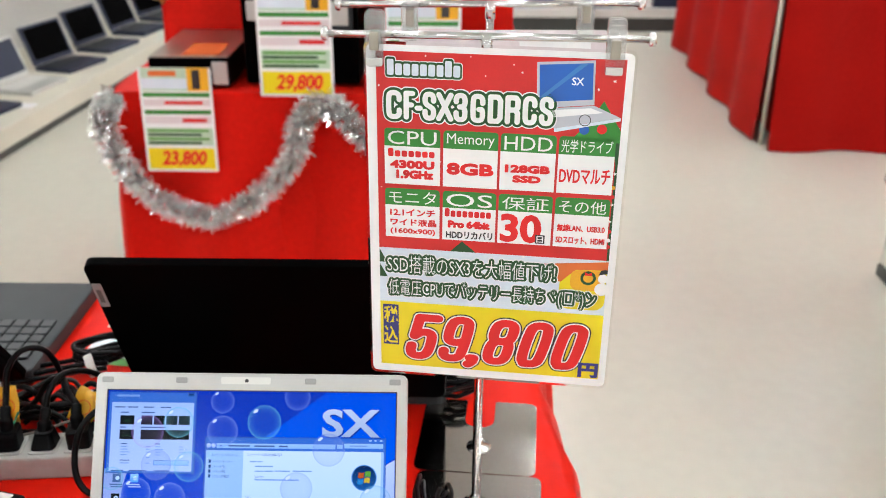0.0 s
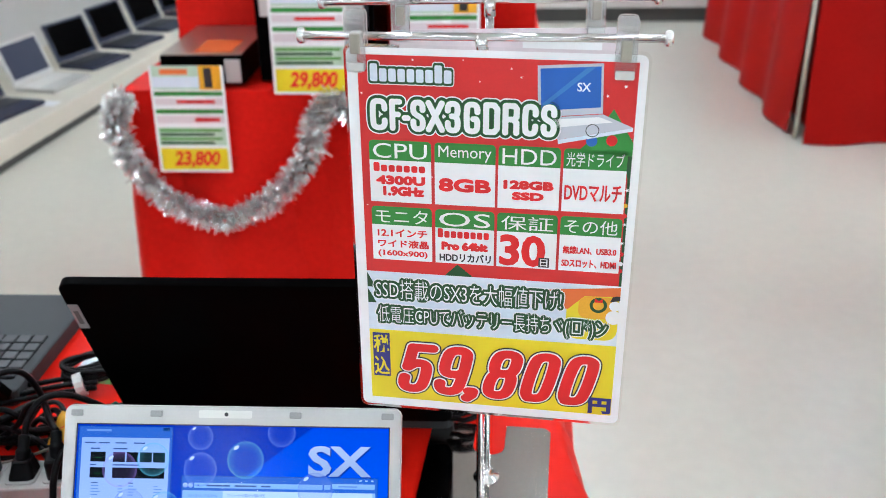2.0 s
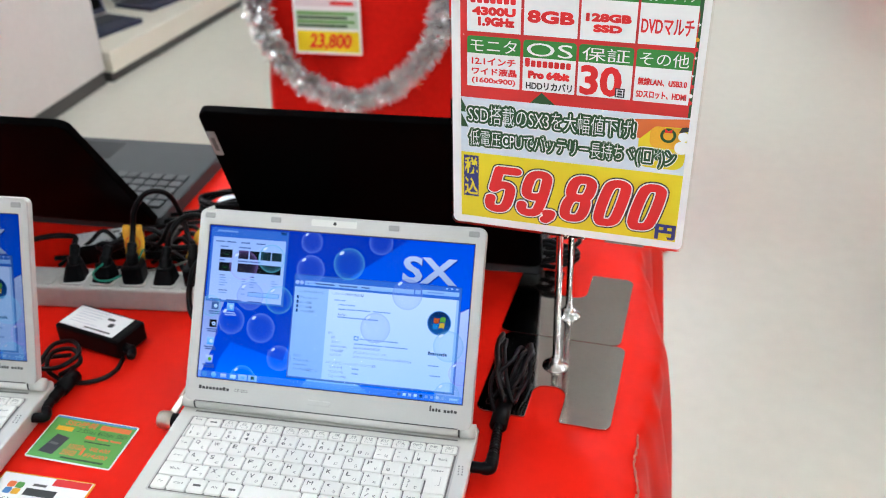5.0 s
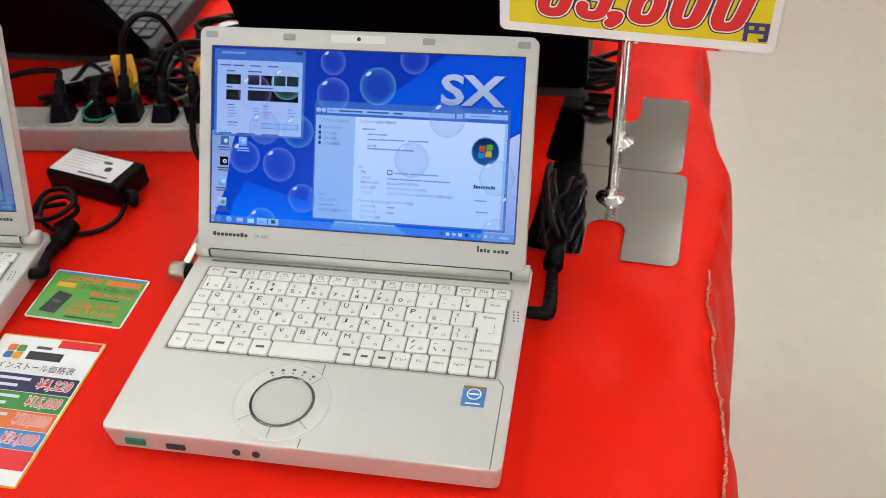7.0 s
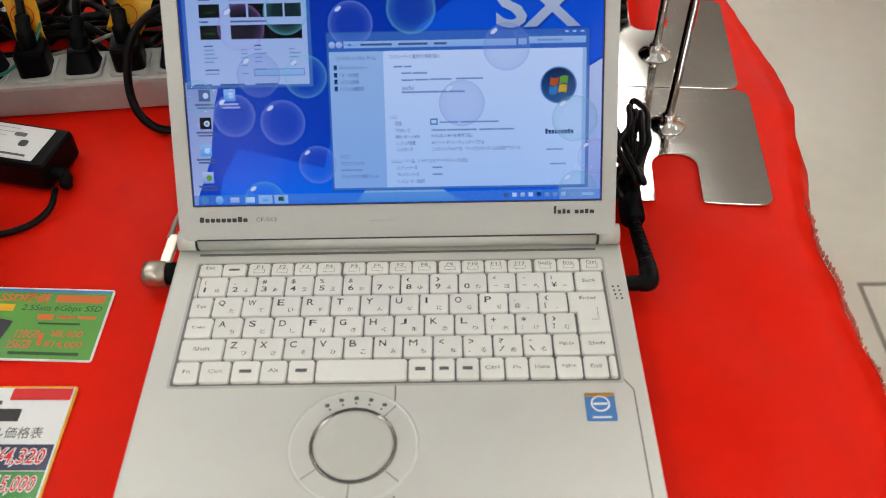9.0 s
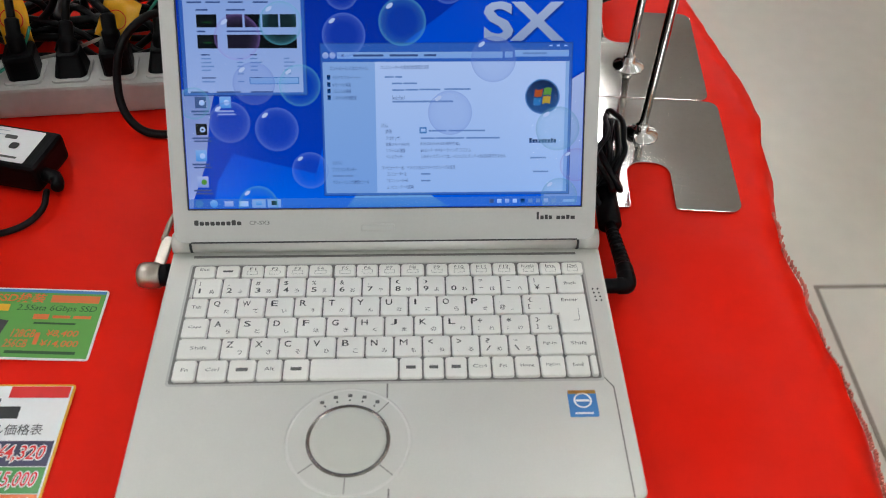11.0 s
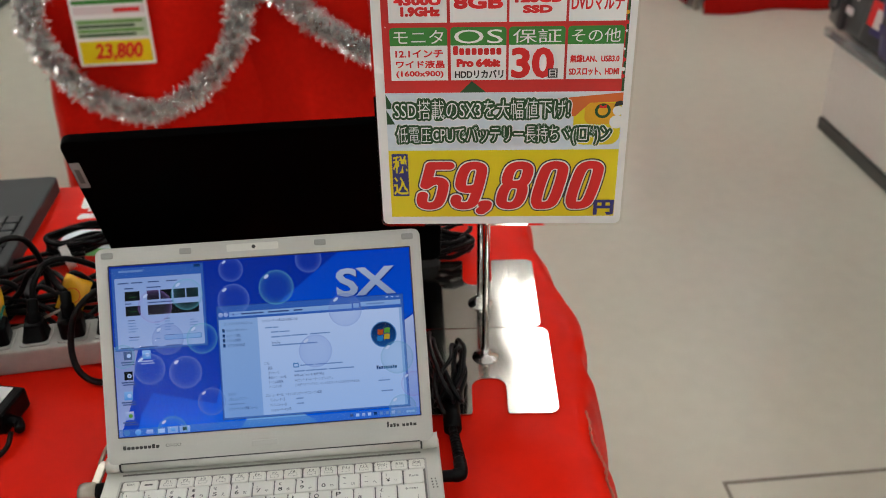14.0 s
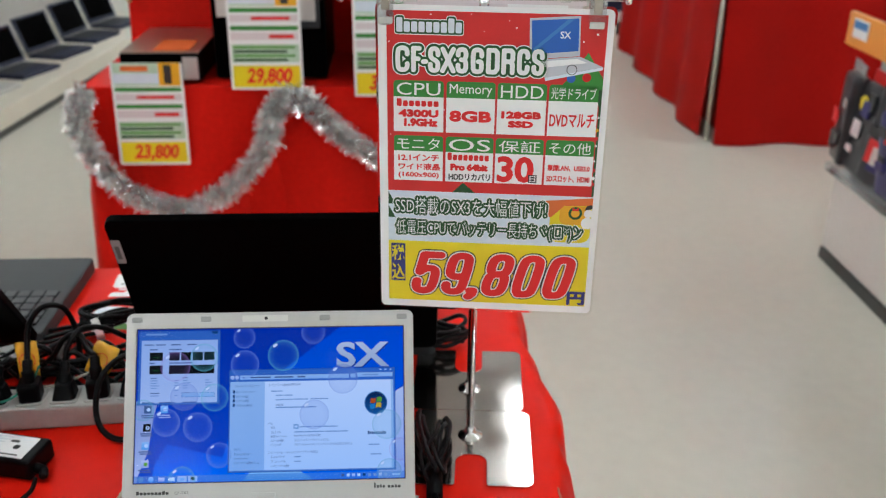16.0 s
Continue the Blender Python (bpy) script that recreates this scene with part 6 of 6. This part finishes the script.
def adapter(m, lx, ly, h, label, print_lines=True):
    ob = thing("power_adapter", label, "power adapter", m)
    part("brick", box(-lx / 2, lx / 2, -ly / 2, ly / 2, 0.0006, h, 0.005, 3), M["rubber"], ob)
    part("printed_label", prism(rounded(lx * 0.84, ly * 0.80, 0.001, 2, -lx * 0.04, 0), h - 0.0002, h + 0.0004), M["paper"], ob, "white printed rating label")
    rnd = random.Random(6)
    if print_lines:
        for i in range(6):
            y = ly * (0.30 - 0.10 * i)
            part("printed_line", rect(-lx * 0.38, y, lx * rnd.uniform(-0.1, 0.12), y + 0.0009, h + 0.0007), M["pgrey"], ob)
        part("printed_mark", prism(rounded(0.007, 0.007, 0.002, 2, lx * 0.20, -ly * 0.02), h, h + 0.0008), M["ink"], ob)
        part("printed_mark", prism(rounded(0.010, 0.004, 0.001, 2, lx * 0.12, ly * 0.18), h, h + 0.0008), M["soft_ink"], ob)
        part("printed_line", rect(-lx * 0.1, -ly * 0.33, lx * 0.30, -ly * 0.28, h + 0.0007), M["soft_ink"], ob)
    part("cord_neck", tube([(lx / 2 - 0.002, -ly * 0.25, h * 0.45), (lx / 2 + 0.010, -ly * 0.3, h * 0.42), (lx / 2 + 0.016, -ly * 0.5, h * 0.4)], 0.005, radii=[0.006, 0.005, 0.004]), M["rubber"], ob)
    return ob


adapter(pose(-0.3105, 0.114, T, 0, 0, -14), 0.094, 0.047, 0.026, "black power adapter with white rating label on red cloth")
adapter(pose(-0.400, 0.300, T, 0, 0, 28), 0.090, 0.045, 0.028, "black power adapter lying behind the white strip")
loose_cord("cable", at((-0.2625, 0.0735, 0.0104), (-0.262, 0.054, 0.008), (-0.276, 0.038, 0.005), (-0.305, 0.030, 0.005), (-0.335, 0.040, 0.010), (-0.340, 0.060, 0.018), (-0.318, 0.066, 0.022), (-0.300, 0.050, 0.018), (-0.318, 0.034, 0.010)), 0.0026, M["cord"], "black adapter cord curling beside the brick")
loose_cord("cable", at((-0.352, 0.050, 0.010), (-0.345, 0.072, 0.020), (-0.320, 0.074, 0.026), (-0.304, 0.056, 0.024), (-0.318, 0.038, 0.018), (-0.345, 0.040, 0.012), (-0.350, 0.062, 0.008), (-0.325, 0.070, 0.010)), 0.0026, M["cord"], "black adapter cord wound in a small coil")
lead = thing("adapter_lead", "black low-voltage lead plugged into the second laptop", "cable")
part("ferrite", tube(at((-0.300, 0.036, 0.011), (-0.302, 0.010, 0.011)), 0.0085, n=14, per=1), M["rubber"], lead)
part("strain_relief", tube(at((-0.302, 0.012, 0.011), (-0.300, -0.010, 0.013), (-0.295, -0.028, 0.015)), 0.005, radii=[0.0065, 0.005, 0.004]), M["rubber"], lead)
part("elbow", tube(at((-0.295, -0.026, 0.015), (-0.290, -0.037, 0.015), (-0.302, -0.040, 0.015), (-0.312, -0.040, 0.015)), 0.0052), M["rubber"], lead)

# lead of the main laptop, with its elbow, ferrite and wound cord
lead = thing("adapter_lead", "black low-voltage lead plugged into the silver laptop", "cable")
part("elbow", tube(at((0.149, -0.037, 0.0165), (0.160, -0.037, 0.0165), (0.166, -0.036, 0.0165), (0.167, -0.027, 0.0165), (0.167, -0.018, 0.0160)), 0.0058, radii=[0.0055, 0.0062, 0.0065, 0.0062, 0.0056]), M["rubber"], lead)
part("strain_relief", tube(at((0.167, -0.020, 0.016), (0.166, 0.005, 0.0135), (0.165, 0.030, 0.012)), 0.004, radii=[0.0052, 0.0044, 0.0038]), M["rubber"], lead)
for i in range(9):
    f = i / 8
    part("relief_rib", lathe([(0.0044, -0.0008), (0.0058 - 0.0008 * f, 0), (0.0044, 0.0008)], 12), M["rubber"], lead, m=pose(0.167 - 0.0015 * f, -0.017 + 0.036 * f, T + 0.0158 - 0.003 * f, 90, 0, 0))
part("ferrite", tube(at((0.165, 0.028, 0.012), (0.166, 0.062, 0.013)), 0.0088, n=16, per=1), M["rubber"], lead)
coil = []
rng = random.Random(9)
for k in range(74):
    a = k * 2 * math.pi / 11
    s = k / 74
    coil.append((0.166 + 0.017 * math.sin(a * 0.53 + 1) + rng.uniform(-0.004, 0.004), 0.106 + (0.046 - 0.012 * math.sin(k * 0.31)) * math.cos(a) + rng.uniform(-0.004, 0.004), T + 0.020 + 0.014 * math.sin(a) + 0.006 * math.sin(a * 0.37) + rng.uniform(-0.002, 0.003)))
part("wound_cord", tube([(0.166, 0.060, T + 0.013)] + coil, 0.0024, n=7, per=5), M["cord"], lead)
part("cord_strap", box(0.156, 0.177, 0.062, 0.074, T + 0.006, T + 0.026, 0.006, 3), M["rubber"], lead, "black strap round the wound cord")
coil = []
for k in range(40):
    a = k * 2 * math.pi / 10
    coil.append((0.188 + 0.029 * math.cos(a) + rng.uniform(-0.004, 0.004), 0.351 + 0.017 * math.sin(a) + rng.uniform(-0.004, 0.004), T + 0.010 + 0.0006 * k + rng.uniform(-0.002, 0.003)))
bundle = thing("cord_bundle", "black cord wound into a bundle with a white tie", "cable")
part("wound_cord", tube(coil, 0.0033, n=8, per=6), M["cord"], bundle)
part("tie", lathe([(0.013, -0.003), (0.0145, -0.003), (0.0145, 0.003), (0.013, 0.003)], 16), M["white"], bundle, "white plastic tie", m=pose(0.1655, 0.346, T + 0.021, 0, 90, 10))
part("cord_tail", tube(at((0.205, 0.352, 0.028), (0.220, 0.374, 0.030), (0.212, 0.394, 0.028), (0.18, 0.396, 0.016), (0.12, 0.40, 0.006)), 0.0033), M["cord"], bundle)

# adapter cord wound up behind the laptop, strapped with a white tie
coil = []
rng = random.Random(14)
for k in range(54):
    a = k * 2 * math.pi / 9
    coil.append((-0.272 + 0.040 * math.cos(a) + rng.uniform(-0.004, 0.004), 0.421 + 0.020 * math.sin(a) + 0.012 * math.cos(a) + rng.uniform(-0.004, 0.004), T + 0.012 + 0.016 * (0.5 + 0.5 * math.sin(a * 0.53)) + rng.uniform(0, 0.010)))
bundle = thing("cord_bundle", "black adapter cord wound up and strapped with a white tie", "cable")
part("wound_cord", tube(coil, 0.0031, n=8, per=6), M["cord"], bundle)
part("tie", lathe([(0.014, -0.005), (0.0155, -0.005), (0.0155, 0.005), (0.014, 0.005)], 16), M["white"], bundle, "white paper tie", m=pose(-0.286, 0.387, T + 0.019, 0, 80, 25))
for k in range(4):
    part("cord_tail", tube(at((-0.286 + 0.02, 0.387 + 0.006 * k, 0.016 + 0.004 * k), (-0.286 - 0.03, 0.387 - 0.012 + 0.008 * k, 0.014 + 0.005 * (k % 2)), (-0.286 - 0.10, 0.387 - 0.03 + 0.012 * k, 0.008)), 0.0033), M["cord"], bundle)

# security lock in the laptop's side
lock = thing("security_lock", "satin metal security lock with a wire cable", "lock", pose(-0.1500, -0.020, T + 0.0145))
part("barrel", lathe([(0.0085, 0), (0.0092, 0.001), (0.0092, 0.012), (0.0080, 0.0150), (0.0050, 0.0165)], 24), M["nickel"], lock, m=pose(-0.0075, 0, 0, 0, -90, 0), smooth=True)
part("collar", lathe([(0.0080, 0), (0.0080, 0.009)], 20), M["rubber"], lock, "black rubber collar", m=pose(0, 0, 0, 0, -90, 0), smooth=True)
part("bracket", box(-0.013, -0.005, 0.004, 0.026, 0.004, 0.007, 0.001), M["nickel"], lock, m=pose(0, 0, 0, 18, 0, -12))
part("wire", tube([(-0.008, 0.022, 0.012), (-0.001, 0.040, 0.020), (0.010, 0.065, 0.012), (0.030, 0.12, -0.008)], 0.0020), M["nickel"], lock)

# ---- cards on the cloth ----


def card_base(name, m, w, h, material, label, border=None):
    ob = thing(name, label, "card", m)
    bm = prism(rounded(w, h, 0.002, 2), 0.0, 0.0007)
    part("sheet", bm, M["paper"] if border is None else M[border], ob)
    part("print_field", rect(-w / 2 + 0.0014, -h / 2 + 0.0014, w / 2 - 0.0014, h / 2 - 0.0014, 0.0009), M[material], ob)
    return ob


def cp(ob, name, bm, m, z, label=""):
    for v in bm.verts:
        v.co.z += z
    return part(name, bm, M[m], ob, label)


c1 = card_base("leaflet_card", pose(-0.2415, -0.0530, T + 0.0032, 1, 2, -1.5), 0.0915, 0.0610, "cgreen", "glossy green card advertising storage upgrades")
cp(c1, "printed_edge", rect(-0.0440, 0.0265, 0.0440, 0.0290), "cblue", 0.0011)
cp(c1, "heading_lettering", text("SSD換装", -0.030, 0.0175, 0.004, 0.0255, 0, 0.02, 0.15), "orange", 0.0012)
cp(c1, "heading_bar", rect(0.008, 0.018, 0.041, 0.0245), "orange", 0.0012)
cp(c1, "printed_lettering", text("2.5Sata 6Gbps SSD", -0.013, 0.0090, 0.041, 0.0155, 0, 0.0, 0.15), "dgreen", 0.0012)
cp(c1, "printed_bar", rect(-0.036, 0.0095, -0.018, 0.0155), "tagyellow", 0.0012)
cp(c1, "printed_bar", rect(0.0, 0.0030, 0.0105, 0.0075), "orange", 0.0012)
for a, b in ((0.013, 0.025), (0.027, 0.039)):
    cp(c1, "printed_bar", rect(a, 0.0042, b, 0.0066), "orange", 0.0012)
cp(c1, "printed_bar", rect(0.002, -0.0012, 0.030, 0.0004), "dgreen", 0.0012)
cp(c1, "price_lettering", text("128GB", -0.010, -0.0125, 0.0055, -0.0060, 0, 0.01, 0.15), "orange", 0.0012)
cp(c1, "price_lettering", text("256GB", -0.013, -0.0210, 0.0025, -0.0145, 0, 0.01, 0.15), "orange", 0.0012)
cp(c1, "price_lettering", text("¥8,400", 0.013, -0.0120, 0.034, -0.0060, 0, 0.01, 0.15), "orange", 0.0012)
cp(c1, "price_lettering", text("¥14,000", 0.011, -0.0205, 0.036, -0.0145, 0, 0.01, 0.15), "orange", 0.0012)
cp(c1, "printed_bar", rect(0.0060, -0.0185, 0.0090, -0.0085), "orange", 0.0012)
cp(c1, "printed_bar", rect(-0.010, -0.0262, 0.036, -0.0238), "dgreen", 0.0012)
cp(c1, "picture_drive", flat([(-0.036, -0.022), (-0.020, -0.0235), (-0.015, 0.001), (-0.030, 0.004)]), "packdark", 0.0012, "printed picture of a dark drive")
cp(c1, "picture_bar", flat([(-0.031, -0.010), (-0.022, -0.011), (-0.021, -0.008), (-0.030, -0.007)]), "soft_ink", 0.0014)

c2 = card_base("price_list_card", pose(-0.2475, -0.1770, T + 0.0022, 0.6, 0, -1.0), 0.0960, 0.1460, "paper", "glossy office software price list with coloured bands", "tagyellow")
cp(c2, "heading_band", rect(0.008, 0.0625, 0.0455, 0.0712), "redink", 0.0012)
for i, (cx, cy, m) in enumerate(((-0.031, 0.058, "orange"), (-0.0225, 0.058, "cgreen"), (-0.031, 0.050, "cblue"), (-0.0225, 0.050, "tagyellow"))):
    cp(c2, "logo_shape", flat(rounded(0.0080, 0.0075, 0.002, 3, cx, cy)), m, 0.0012)
cp(c2, "brand_bar", rect(-0.014, 0.0470, 0.018, 0.0560), "ink", 0.0012, "black bar for a brand name")
cp(c2, "brand_bar", rect(-0.010, 0.0590, 0.004, 0.0620), "soft_ink", 0.0012)
cp(c2, "heading_lettering", text("インストール価格表", -0.034, 0.0350, 0.036, 0.0430, 0, 0.0), "ink", 0.0012)
for i, (m, price, h0) in enumerate((("navy", "¥4,320", 0.0310), ("green", "¥15,000", 0.0130), ("orange", "¥17,000", -0.0050), ("cblue", "¥24,000", -0.0230), ("redink", "", -0.0410))):
    cp(c2, "price_band", rect(-0.0455, h0 - 0.0175, 0.0455, h0), m, 0.0011)
    if price:
        cp(c2, "price_lettering", text(price, 0.012, h0 - 0.0145, 0.042, h0 - 0.0030, 0, 0.06, 0.15), "paper", 0.0013)
        cp(c2, "price_lettering", text(price, 0.012, h0 - 0.0145, 0.042, h0 - 0.0030, 0, 0.005, 0.15), "redink", 0.0015)
    cp(c2, "printed_bar", rect(-0.040, h0 - 0.0065, 0.004, h0 - 0.0035), "ice", 0.0013)
    cp(c2, "printed_bar", rect(-0.040, h0 - 0.0135, -0.004, h0 - 0.0105), "ice", 0.0013)

c3 = card_base("leaflet_card", pose(-0.268, 0.445, T + 0.0012, 0, 0, -8), 0.105, 0.075, "ice", "pale green printed card under black cords")
cp(c3, "printed_bar", rect(-0.045, -0.03, 0.045, -0.012), "cgreen", 0.0012)
cp(c3, "printed_bar", rect(-0.045, 0.0, 0.03, 0.004), "cgreen", 0.0012)
c4 = card_base("leaflet_card", pose(-0.268, 0.560, T + 0.0012, 0, 0, 4), 0.095, 0.080, "paper", "white printed card at the cloth's far edge")
cp(c4, "printed_bar", rect(-0.035, -0.02, 0.03, -0.012), "pink", 0.0012)
cp(c4, "printed_bar", rect(-0.035, 0.0, 0.02, 0.004), "soft_ink", 0.0012)
